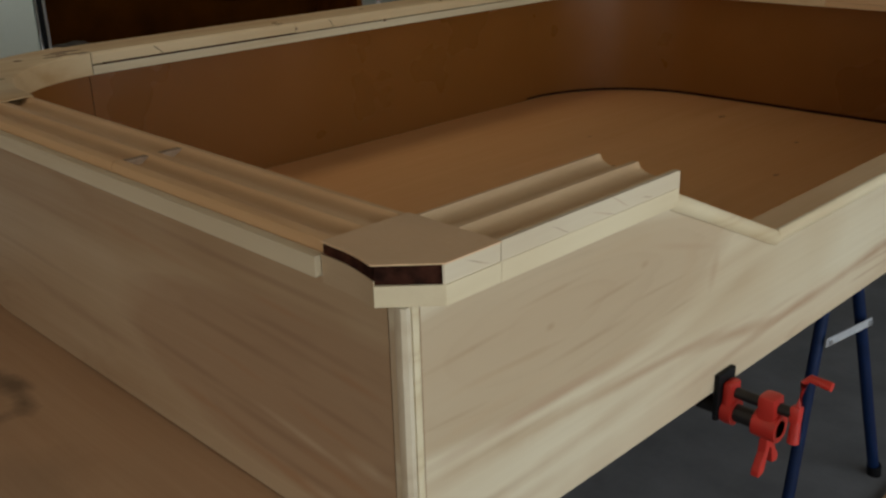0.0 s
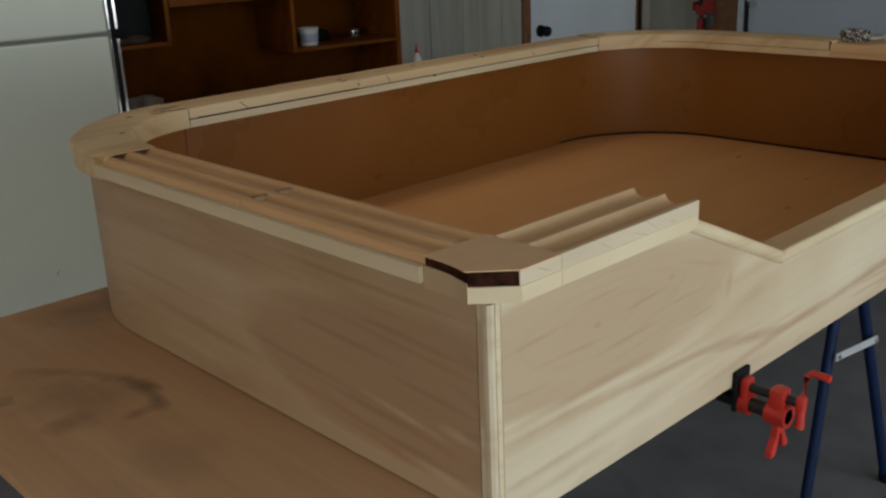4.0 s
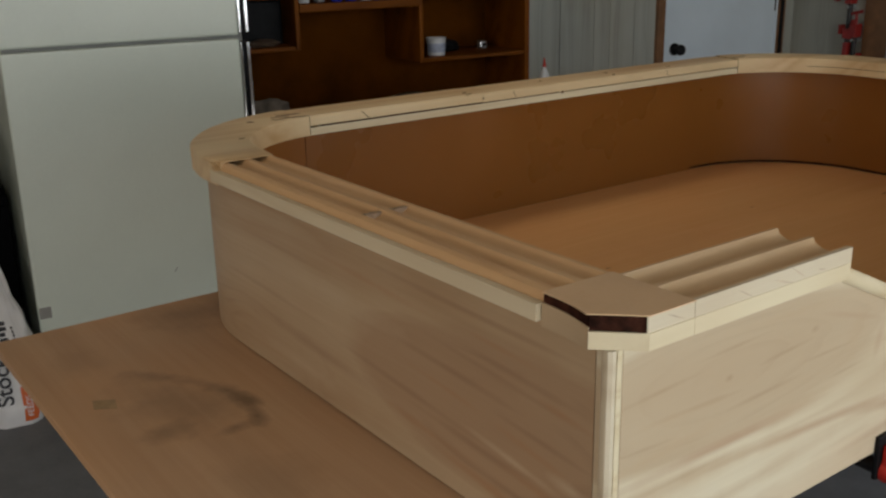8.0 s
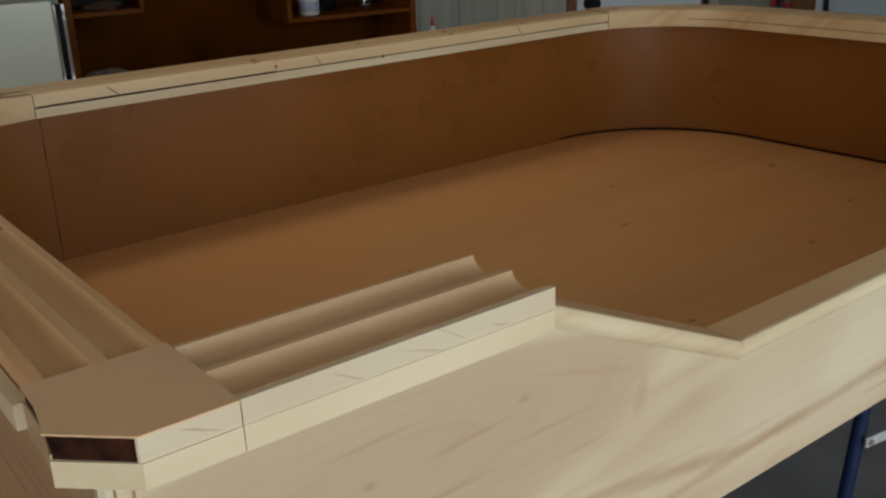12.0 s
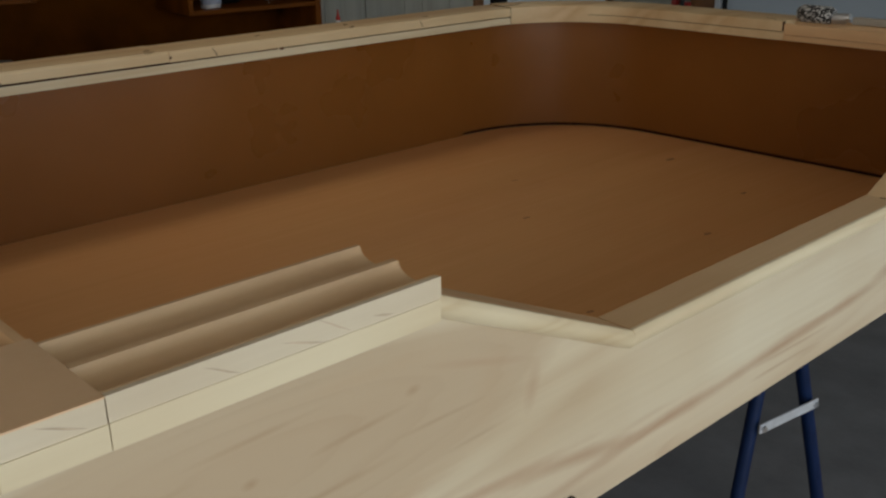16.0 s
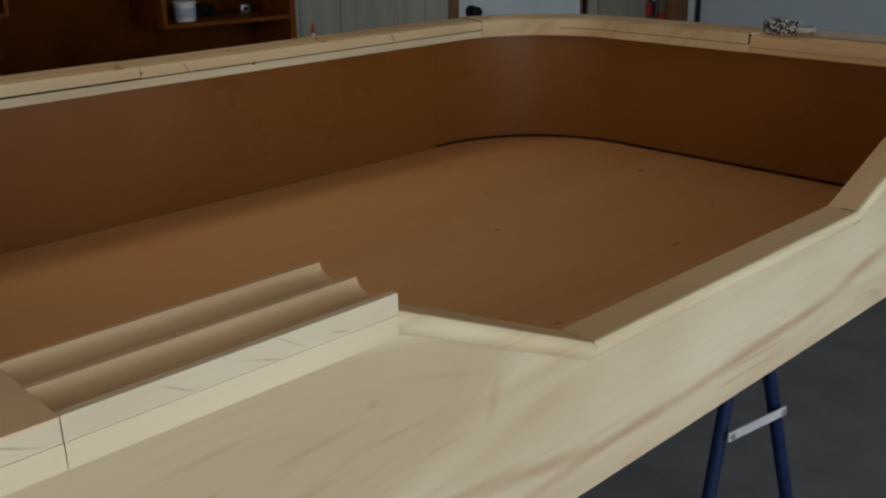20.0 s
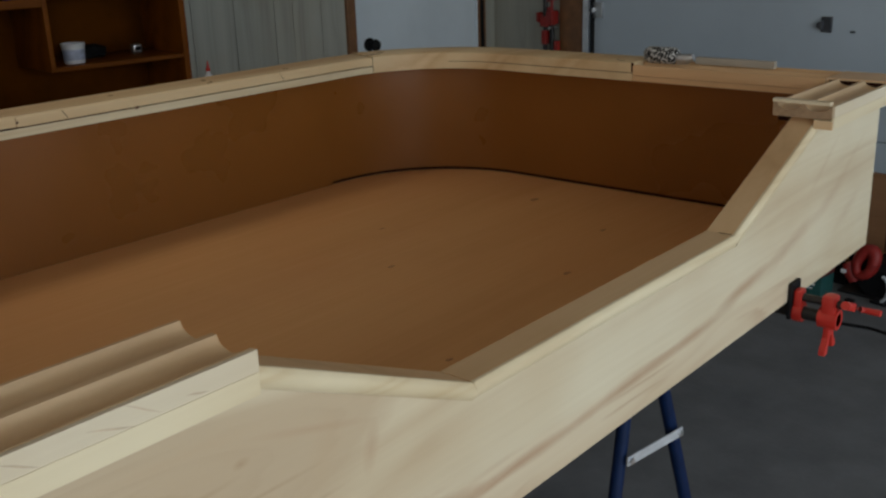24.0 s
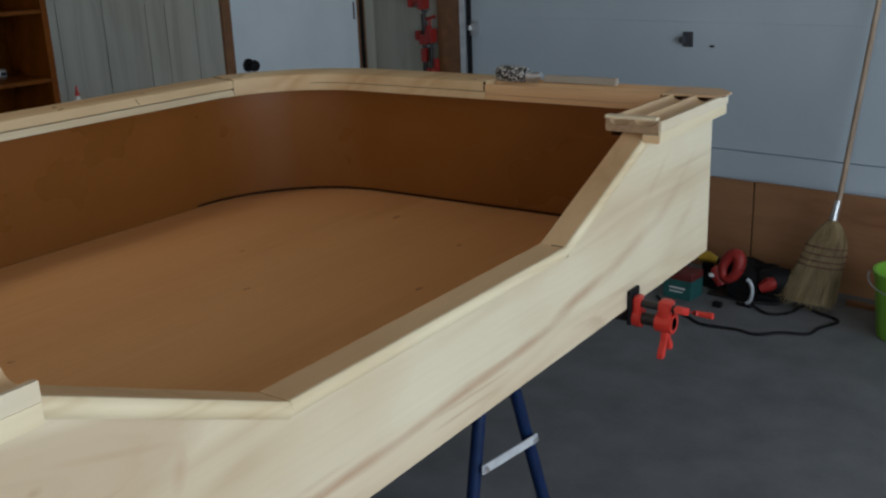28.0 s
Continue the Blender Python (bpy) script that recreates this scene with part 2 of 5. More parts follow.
figure_nodes(PLY_SIDE_SHADED, -0.30, 0.90, 0.40, 0.115, (0.385, 0.243, 0.142), (0.26, 0.145, 0.082), (0, 2), 4.0, 0.85, 0.3, 0.6, 0.14)
figure_nodes(PLY_SIDE_SHADED, -1.05, 0.80, 0.30, 0.08, (0.45, 0.315, 0.19), (0.33, 0.20, 0.115), (0, 2), 4.0, 0.5, 0.4, 0.8, 0.2)
stain_nodes(PLY_SIDE_SHADED, ((-0.80, 0.845, 0.30, 0.014, 0.35, -3), (-0.40, 1.030, 0.28, 0.006, 0.5, -1), (-0.55, 0.870, 0.22, 0.007, 0.45, -4), (-0.32, 0.960, 0.2, 0.006, 0.35, -4), (-0.30, 0.81, 0.2, 0.008, 0.35, -4), (-0.30, 0.975, 0.13, 0.007, 0.5, -3), (-0.42, 0.935, 0.16, 0.007, 0.5, -3), (-0.25, 0.905, 0.1, 0.006, 0.5, -4), (-0.36, 0.845, 0.16, 0.008, 0.5, -3), (-0.95, 0.90, 0.2, 0.007, 0.3, -2), (-0.9, 0.99, 0.18, 0.006, 0.25, -1)), (0.27, 0.15, 0.085), (0, 2), 0.7)
stain_nodes(PLY_SIDE_SHADED, ((-0.36, 0.800, 0.15, 0.010, 0.6, -5), (-0.24, 0.835, 0.10, 0.009, 0.65, -6), (-0.50, 0.825, 0.12, 0.008, 0.5, -4), (-0.27, 0.885, 0.08, 0.007, 0.55, -8), (-0.44, 0.905, 0.10, 0.006, 0.5, -5), (-0.22, 0.955, 0.06, 0.006, 0.5, -6), (-0.62, 1.005, 0.16, 0.007, 0.4, -2), (-0.33, 1.000, 0.10, 0.005, 0.45, -3)), (0.40, 0.215, 0.105), (0, 2), 1.5)
stain_nodes(PLY_SIDE_SHADED, ((-0.20, 0.865, 0.05, 0.012, 0.5, -4), (-0.31, 0.858, 0.10, 0.007, 0.5, -6), (-0.24, 0.795, 0.08, 0.012, 0.55, -4), (-0.72, 0.955, 0.18, 0.02, 0.35, -2), (-0.85, 0.80, 0.16, 0.014, 0.35, -2)), (0.60, 0.47, 0.32), (0, 2), 1.2)
PLY_DECK = wood("luan_plywood_deck", (0.78, 0.425, 0.172), (0.735, 0.385, 0.15), (0.665, 0.335, 0.125), (0, 1, 0), 0.8, 2.0, 0.5, 0.3, (0.8, 0.3, 0.0), blotch=(0.71, 0.345, 0.13))
stain_nodes(PLY_FRONT, ((1.16, 0.853, 0.26, 0.017, 0.55, -2), (1.27, 0.806, 0.26, 0.014, 0.5, 3), (1.08, 0.905, 0.16, 0.010, 0.45, 4), (1.13, 0.772, 0.17, 0.012, 0.5, 1), (1.30, 1.02, 0.16, 0.008, 0.4, -3), (1.12, 0.945, 0.12, 0.006, 0.45, -2), (1.36, 0.885, 0.12, 0.012, 0.4, 9), (1.47, 0.955, 0.025, 0.05, 0.4, -20), (2.75, 0.98, 0.09, 0.012, 0.35, 35), (2.88, 0.955, 0.10, 0.014, 0.35, 30)), (0.52, 0.38, 0.235), (1, 2), 1.1)
stain_nodes(PLY_DECK, ((-0.55, 1.3, 0.16, 0.5, 0.3, 6), (-0.95, 2.1, 0.14, 0.55, 0.3, -3), (-0.40, 2.3, 0.12, 0.4, 0.25, 4), (-0.80, 0.8, 0.15, 0.35, 0.25, 0)), (0.60, 0.285, 0.115), (0, 1), 1.4)
PLY_SHEET = wood("worn_plywood_sheet", (0.635, 0.41, 0.24), (0.56, 0.345, 0.195), (0.44, 0.26, 0.14), (1, 0, 0), 1.0, 3.0, 0.6, 0.4, (0.2, 1.3, 0.0), blotch=(0.58, 0.315, 0.15))
# The oval at (-1.29, 0.97) paints the box's soft shadow; the rest are stains.
stain_nodes(PLY_SHEET, ((-1.05, 0.805, 0.08, 0.024, 0.4, 38), (-0.985, 0.85, 0.07, 0.026, 0.55, 30), (-0.92, 0.882, 0.07, 0.030, 0.75, 18), (-0.86, 0.892, 0.06, 0.028, 0.85, 2), (-0.80, 0.882, 0.045, 0.024, 0.95, -14), (-0.785, 0.84, 0.02, 0.05, 0.6, 8), (-0.83, 0.745, 0.045, 0.05, 0.5, 4), (-1.29, 0.97, 0.14, 0.10, 0.4, 40), (-0.93, 0.80, 0.17, 0.10, 0.35, 20), (-0.62, 0.80, 0.12, 0.08, 0.18, 10), (-1.2, 0.72, 0.1, 0.06, 0.18, 0)), (0.19, 0.115, 0.06), (0, 1), 1.7)
PINE = wood("clear_pine", (0.78, 0.62, 0.38), (0.70, 0.51, 0.28), (0.54, 0.33, 0.15), (0, 1, 0), 2.5, 3.0, 0.5, 0.25)
PINE_X = wood("clear_pine_across", (0.78, 0.52, 0.285), (0.72, 0.455, 0.23), (0.60, 0.35, 0.165), (1, 0, 0), 2.5, 3.0, 0.5, 0.25)
PINE_WHITE = wood("planed_white_pine", (0.74, 0.66, 0.50), (0.68, 0.59, 0.43), (0.56, 0.45, 0.30), (0, 1, 0), 2.0, 3.0, 0.5, 0.25)
ROUTED = wood("routed_pine", (0.74, 0.535, 0.32), (0.68, 0.465, 0.255), (0.56, 0.35, 0.18), (0, 1, 0), 2.5, 3.0, 0.5, 0.25)
PINE_PALE = wood("sapwood_strip", (0.80, 0.71, 0.50), (0.74, 0.64, 0.43), (0.62, 0.48, 0.28), (0, 1, 0), 5.0, 2.0, 0.5, 0.25)
PINE_PALE_X = wood("sapwood_strip_across", (0.78, 0.69, 0.50), (0.72, 0.62, 0.43), (0.60, 0.47, 0.28), (1, 0, 0), 5.0, 2.0, 0.5, 0.25)
HARDBOARD = plain("brown_hardboard", (0.25, 0.092, 0.0175), 0.30, 0, 0.09, 4.0, 0.0, 4.0, 0.40)
CAP_TOP = wood("tan_cap_strip", (0.76, 0.53, 0.30), (0.69, 0.46, 0.245), (0.57, 0.36, 0.18), (0, 1, 0), 2.5, 3.0, 0.5, 0.3)
HARDBOARD_LID = plain("tan_hardboard_cover", (0.74, 0.50, 0.29), 0.5, 0, 0.08, 6.0, 0.03, 140)
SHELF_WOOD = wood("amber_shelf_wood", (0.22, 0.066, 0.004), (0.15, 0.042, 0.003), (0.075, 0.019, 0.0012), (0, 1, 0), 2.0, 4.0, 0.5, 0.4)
# Back boards and bench: shelf amber darkened for the recess shade.
SHELF_SHADED = plain("shaded_shelf_board", (0.105, 0.029, 0.0008), 0.6, 0, 0.45, 3.5, 0.03, 90)
SHELF_SHADED.node_tree.nodes["Principled BSDF"].inputs["Specular IOR Level"].default_value = 0.03
SHELF_WOOD.node_tree.nodes["Principled BSDF"].inputs["Specular IOR Level"].default_value = 0.12
# Near-black for open joints; in hollows and gaps the shade is in the colour.
GAP_DARK = plain("dark_gap_fill", (0.042, 0.014, 0.008), 0.85, 0, 0.7, 55, 0.5, 140, 0.1)
GRAIN_MARK = plain("brown_grain_mark", (0.54, 0.42, 0.29), 0.6, 0, 0.2, 60)
# Groove stops: the rail's shaded tone is used as their base colour.
STOP_SHADED = plain("shaded_stop_wood", (0.36, 0.25, 0.165), 0.85, 0, 0.2, 120, 0.2)
SAWN_END = plain("sawn_end_grain", (0.34, 0.22, 0.125), 0.75, 0, 0.2, 120, 0.2)
PATCH = plain("patch_wood", (0.30, 0.19, 0.09), 0.6, 0, 0.2, 40)
SHEET_PATCH = plain("olive_patch_veneer", (0.39, 0.255, 0.125), 0.6, 0, 0.2, 40)
DECK_KNOT = plain("faint_deck_knot", (0.42, 0.20, 0.085), 0.6, 0, 0.3, 60)
KNOT = plain("knot_wood", (0.16, 0.08, 0.04), 0.6, 0, 0.3, 60)
FRIDGE = plain("almond_enamel", (0.65, 0.71, 0.63), 0.26, 0, 0.04, 3.0, 0.1, 420)
GASKET = plain("grey_gasket", (0.30, 0.30, 0.28), 0.6)
WHITE_ENAMEL = plain("white_enamel", (0.74, 0.76, 0.76), 0.3, 0, 0.04, 3.0, 0.05, 300)
WHITE_DOOR = plain("white_door_paint", (0.68, 0.765, 0.83), 0.45, 0, 0.05, 4.0, 0.04, 90)
GARAGE_WHITE = plain("white_garage_paint", (0.505, 0.59, 0.67), 0.5, 0, 0.06, 2.0, 0.05, 150)
PANELLING = wood("whitewashed_panelling", (0.44, 0.45, 0.40), (0.38, 0.39, 0.345), (0.30, 0.305, 0.27), (0, 0, 1), 3.0, 3.0, 0.6, 0.5)
TRIM_BROWN = plain("stained_trim", (0.20, 0.09, 0.035), 0.5, 0, 0.25, 20)
# Unseen ceiling: tan chosen so its bounce warms surfaces that face up.
CEILING_WARM = plain("warm_bounce_ceiling", (0.50, 0.42, 0.32), 0.8, 0, 0.08, 2.0)
WALL_PAINT = plain("dull_wall_board", (0.24, 0.235, 0.22), 0.75, 0, 0.06, 2.0)
CONCRETE = plain("garage_concrete", (0.143, 0.148, 0.155), 0.75, 0, 0.20, 6.0, 0.3, 70)
BLACK = plain("black_rubber", (0.007, 0.007, 0.008), 0.6, 0, 0.3, 20, 0.05, 60, 0.2)
BLACK_IRON = plain("black_pipe", (0.035, 0.033, 0.033), 0.42, 0.6, 0.3, 30)
CHROME = plain("bright_chrome", (0.75, 0.76, 0.78), 0.16, 1.0, 0.04, 10, 0.02)
ZINC = plain("zinc_plate", (0.62, 0.64, 0.66), 0.34, 0.9, 0.12, 20, 0.1)
RED = plain("red_enamel", (0.52, 0.028, 0.018), 0.4, 0, 0.15, 30)
BLUE = plain("dark_blue_enamel", (0.003, 0.016, 0.062), 0.5, 0, 0.2, 20, 0.05, 60, 0.22)
TEAL = plain("teal_carton", (0.02, 0.10, 0.095), 0.5, 0, 0.15, 30)
YELLOW = plain("yellow_plastic", (0.55, 0.34, 0.03), 0.45, 0, 0.15, 30)
ORANGE = plain("orange_print", (0.62, 0.12, 0.02), 0.5, 0, 0.12, 30)
GREEN = plain("lime_plastic", (0.22, 0.50, 0.05), 0.4, 0, 0.06, 8)
WHITE_PLASTIC = plain("white_plastic", (0.72, 0.73, 0.74), 0.42, 0, 0.05, 10)
BLUE_PLASTIC = plain("blue_plastic", (0.012, 0.035, 0.42), 0.3, 0, 0.15, 20)
BAG_WHITE = plain("woven_sack", (0.70, 0.70, 0.70), 0.5, 0, 0.08, 14, 0.25, 300)
BAG_GREY = plain("worn_woven_sack", (0.44, 0.43, 0.44), 0.6, 0, 0.15, 20, 0.3, 200)
BIN_BLACK = plain("dull_black_plastic", (0.008, 0.008, 0.009), 0.9, 0, 0.2, 20, 0.05, 60, 0.1)
STRAW = wood("broom_straw", (0.40, 0.32, 0.18), (0.30, 0.235, 0.125), (0.17, 0.125, 0.065), (0, 0, 1), 14.0, 3.0, 0.8, 0.9)
CARTON_RED = plain("dark_red_carton", (0.14, 0.022, 0.02), 0.5, 0, 0.5, 60)
DULL_WHITE = plain("dull_white_plastic", (0.42, 0.37, 0.30), 0.6)
LATCH = plain("grey_latch_metal", (0.14, 0.15, 0.17), 0.4, 0.7, 0.2, 40)
BRACE = plain("galvanized_brace", (0.60, 0.64, 0.68), 0.4, 0.25, 0.15, 30)
# Darker copy of RED: the wall clamps' shade is in its colour.
RED_SHADED = plain("shaded_red_enamel", (0.30, 0.018, 0.014), 0.5, 0, 0.25, 40)
STITCH = plain("dark_red_twine", (0.13, 0.03, 0.025), 0.8)
HANDLE_WOOD = wood("varnished_handle", (0.46, 0.36, 0.27), (0.40, 0.30, 0.21), (0.30, 0.21, 0.14), (0, 0, 1), 8.0, 2.0, 0.4, 0.4)
BASEBOARD = wood("brown_base_board", (0.42, 0.22, 0.11), (0.35, 0.175, 0.082), (0.24, 0.115, 0.055), (1, 0, 0), 3.0, 4.0, 0.55, 0.5)
INK = plain("black_print", (0.02, 0.02, 0.025), 0.5)
RAG_BROWN = plain("brown_rag", (0.07, 0.042, 0.025), 0.9, 0, 0.25, 30, 0.5, 150)
FABRIC = plain("grey_rag", (0.17, 0.145, 0.12), 0.9, 0, 0.25, 30, 0.5, 150)
GRASS = plain("driveway_gravel", (0.32, 0.31, 0.28), 0.9, 0, 0.2, 1.5)

# ---- mesh tools ----


def part(name, bm, material, parent, label="", m=None, smooth=False):
    """Link a bmesh as one mesh object under parent (or at top level), keeping its place in the world."""
    if m is not None:
        bm.transform(m)
    bmesh.ops.recalc_face_normals(bm, faces=bm.faces)
    me = bpy.data.meshes.new(name)
    bm.to_mesh(me)
    bm.free()
    me.materials.append(material)
    if smooth:
        for p in me.polygons:
            p.use_smooth = True
        me.set_sharp_from_angle(angle=radians(38))
    ob = new(name, me)
    if parent is not None:
        ob.parent = parent
        up, mm = parent, Matrix.Identity(4)
        while up is not None:
            mm = up.matrix_basis @ mm if up.parent is None else up.matrix_parent_inverse @ up.matrix_basis @ mm
            up = up.parent
        ob.matrix_parent_inverse = mm.inverted()
    if label:
        tagged(ob, label)
    return ob


def thing(name, at, label, category, group="", kind=""):
    """An Empty at the base of a thing."""
    ob = new(name)
    ob.empty_display_size = 0.05
    ob.matrix_basis = at if isinstance(at, Matrix) else Matrix.Translation(at)
    return tagged(ob, label, category, group, kind)


def bevelled(bm, r, seg=2, angle=30):
    if r > 0:
        edges = [e for e in bm.edges if len(e.link_faces) == 2 and e.calc_face_angle(0) > radians(angle)]
        bmesh.ops.bevel(bm, geom=edges, offset=r, segments=seg, affect='EDGES', profile=0.6, clamp_overlap=True)
    return bm


def box(x0, x1, y0, y1, z0, z1, r=0.002, seg=2):
    bm = bmesh.new()
    bmesh.ops.create_cube(bm, size=1)
    bmesh.ops.scale(bm, vec=(abs(x1 - x0), abs(y1 - y0), abs(z1 - z0)), verts=bm.verts)
    bmesh.ops.translate(bm, vec=((x0 + x1) / 2, (y0 + y1) / 2, (z0 + z1) / 2), verts=bm.verts)
    return bevelled(bm, r, seg)


def prism(poly, lo, hi, axis="z", r=0.0, seg=2):
    """A polygon drawn out along one axis. poly: (x, y), or (y, z) for axis x, or (x, z) for axis y."""
    bm = bmesh.new()

    def at(p, d):
        return {"z": (p[0], p[1], d), "x": (d, p[0], p[1]), "y": (p[0], d, p[1])}[axis]

    a = [bm.verts.new(at(p, lo)) for p in poly]
    b = [bm.verts.new(at(p, hi)) for p in poly]
    bm.faces.new(a), bm.faces.new(b)
    n = len(poly)
    for i in range(n):
        bm.faces.new((a[i], a[(i + 1) % n], b[(i + 1) % n], b[i]))
    bmesh.ops.recalc_face_normals(bm, faces=bm.faces)
    return bevelled(bm, r, seg)


def sweep(profile, path):
    """A closed profile of (outward, z) carried along a path of (x, y, outward x, outward y)."""
    bm = bmesh.new()
    rings = [[bm.verts.new((x + u * ox, y + u * oy, z)) for u, z in profile] for x, y, ox, oy in path]
    n = len(profile)
    for a, b in zip(rings, rings[1:]):
        for i in range(n):
            bm.faces.new((a[i], a[(i + 1) % n], b[(i + 1) % n], b[i]))
    bm.faces.new(rings[0]), bm.faces.new(rings[-1])
    return bm


def tube(points, r, sides=10):
    bm = bmesh.new()
    pts = [Vector(p) for p in points]
    rings = []
    up = Vector((0, 0, 1))
    for i, p in enumerate(pts):
        d = (pts[min(i + 1, len(pts) - 1)] - pts[max(i - 1, 0)]).normalized()
        s = d.cross(up)
        if s.length < 0.05:
            s = d.cross(Vector((1, 0, 0)))
        s.normalize()
        t = s.cross(d)
        rr = r[i] if isinstance(r, (list, tuple)) else r
        rings.append([bm.verts.new(p + rr * (math.cos(a) * s + math.sin(a) * t)) for a in [2 * math.pi * k / sides for k in range(sides)]])
    for a, b in zip(rings, rings[1:]):
        for i in range(sides):
            bm.faces.new((a[i], a[(i + 1) % sides], b[(i + 1) % sides], b[i]))
    bm.faces.new(rings[0]), bm.faces.new(rings[-1])
    return bm


def lathe(profile, sides=20, at=(0, 0, 0)):
    """Profile of (radius, z) turned round the upright axis."""
    bm = bmesh.new()
    rings = [[bm.verts.new((at[0] + r * math.cos(2 * math.pi * k / sides), at[1] + r * math.sin(2 * math.pi * k / sides), at[2] + z)) for k in range(sides)] for r, z in profile]
    for a, b in zip(rings, rings[1:]):
        for i in range(sides):
            bm.faces.new((a[i], a[(i + 1) % sides], b[(i + 1) % sides], b[i]))
    bm.faces.new(rings[0]), bm.faces.new(rings[-1])
    return bm


def joined(*bms):
    out = bmesh.new()
    for b in bms:
        me = bpy.data.meshes.new("tmp")
        b.to_mesh(me)
        b.free()
        out.from_mesh(me)
        bpy.data.meshes.remove(me)
    return out


def spline(points, steps=8):
    """A smooth line through points."""
    p = [Vector(q) for q in points]
    p = [2 * p[0] - p[1]] + p + [2 * p[-1] - p[-2]]
    out = []
    for a, b, c, d in zip(p, p[1:], p[2:], p[3:]):
        for k in range(steps):
            t = k / steps
            out.append(0.5 * ((2 * b) + (c - a) * t + (2 * a - 5 * b + 4 * c - d) * t * t + (3 * b - a - 3 * c + d) * t ** 3))
    return out + [p[-2]]


def rough_up(bm, size, scale=20.0, seed=0.0):
    for v in bm.verts:
        v.co += size * Vector([noise.noise(v.co * scale + Vector((seed, k * 7.3, 0))) for k in range(3)])
    return bm


# ---- the garage ----
CEIL = 2.55
WX, SY = 5.8, -7.5          # far sides of the garage, behind the camera


def structure(name, bm, material, label, m=ROOM):
    return tagged(part(name, bm, material, None, "", m), label, "", "", "structure")


structure("ground", box(-40, 40, -40, 40, -0.3, -0.1, 0), GRASS, "pale gravel ground outside the garage")
structure("floor", box(-0.15, WX + 0.15, SY - 0.15, 0.24, -0.098, 0.0, 0), CONCRETE, "worn grey concrete garage floor")
structure("ceiling", box(-0.15, WX + 0.15, SY - 0.15, 0.24, CEIL, CEIL + 0.12, 0), CEILING_WARM, "unseen garage ceiling, tan for warm bounce light")
wall_west = structure("wall_west", box(-0.15, -0.012, SY, 0.24, 0, CEIL, 0), WALL_PAINT, "whitewashed wood-panelled garage side wall")
# the wall with the big door: a narrow pier, then the opening
structure("wall_north", joined(box(-0.012, 0.64, 0.0, 0.15, 0, CEIL, 0), box(0.64, 5.7, 0.06, 0.15, 2.2, CEIL, 0), box(5.7, WX, 0.0, 0.15, 0, CEIL, 0)), PANELLING, "panelled pier beside the overhead garage door", NORTH)
# the east side stands open below a beam
structure("wall_east", joined(box(WX, WX + 0.15, SY, -5.05, 0, CEIL, 0), box(WX, WX + 0.15, -5.05, -0.65, 2.2, CEIL, 0), box(WX, WX + 0.15, -0.65, 0.24, 0, CEIL, 0)), WALL_PAINT, "plain garage wall with an open doorway")
# Unseen wall; its opening is added for the south lamp.
structure("wall_south", joined(box(0, 2.35, SY - 0.15, SY, 0, CEIL, 0), box(4.85, WX, SY - 0.15, SY, 0, CEIL, 0), box(2.35, 4.85, SY - 0.15, SY, 0, 1.0, 0), box(2.35, 4.85, SY - 0.15, SY, 2.2, CEIL, 0)), WALL_PAINT, "unseen plain garage wall with an opening added for light")

# Housing and tubes are assumed; only light from overhead is implied.
assumed_light = thing("assumed_ceiling_light", ROOM @ Matrix.Translation((1.74, -3.10, CEIL)), "unseen twin-tube light assumed on the ceiling", "ceiling light")
part("housing", prism([(1.59, 2.49), (1.67, CEIL - 0.001), (1.81, CEIL - 0.001), (1.89, 2.49)], -3.72, -2.48, "y", 0.003), WHITE_ENAMEL, assumed_light, "", ROOM)
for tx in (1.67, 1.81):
    part("tube", tube([(tx, -3.70, 2.465), (tx, -2.50, 2.465)], 0.015, 12), WHITE_PLASTIC, assumed_light, "", ROOM, True)

# panelling boards on the side wall
rb = random.Random(4)
edges_y = [-0.93]
while edges_y[-1] > -6.5:
    edges_y.append(edges_y[-1] - rb.choice((0.10, 0.145, 0.16, 0.21)))
for a, b in zip(edges_y, edges_y[1:]):
    part("panel_board", box(-0.012, 0.0 + rb.uniform(-0.001, 0.001), b + 0.0012, a - 0.0012, 0, CEIL - 0.002, 0.0008, 1), PANELLING, wall_west, "", ROOM)

part("panel_board", box(-0.012, 0.0, 0.0012, 0.088, 0, CEIL - 0.002, 0.0008, 1), PANELLING, wall_west, "", ROOM)

# side door with its frame
door = tagged(thing("door_1", ROOM @ Matrix.Translation((0, -0.47, 0)), "white painted flush side door with a black knob", "door", "", "structure"))
part("door_leaf", box(-0.022, 0.004, -0.875, -0.06, 0.01, 2.03, 0.003), WHITE_DOOR, door, "", ROOM)
part("door_frame", joined(box(-0.01, 0.022, -0.935, -0.885, 0, 2.09, 0.003), box(-0.01, 0.022, -0.05, -0.001, 0, 2.09, 0.003), box(-0.01, 0.022, -0.935, -0.001, 2.04, 2.09, 0.003)), TRIM_BROWN, door, "brown stained door casing", ROOM)
part("door_stop", joined(box(-0.006, 0.012, -0.884, -0.868, 0, 2.04, 0.002), box(-0.006, 0.012, -0.064, -0.051, 0, 2.04, 0.002)), WHITE_DOOR, door, "white door stop moulding", ROOM)
knob = lathe([(0.0, 0.0), (0.033, 0.0), (0.033, 0.006), (0.012, 0.012), (0.011, 0.03), (0.024, 0.038), (0.029, 0.05), (0.026, 0.062), (0.012, 0.068), (0.0, 0.068)], 20)
knob.transform(pose(0.004, -0.80, 0.885, 0, 90, 0))
part("door_knob", knob, BLACK, door, "round black door knob", ROOM, True)
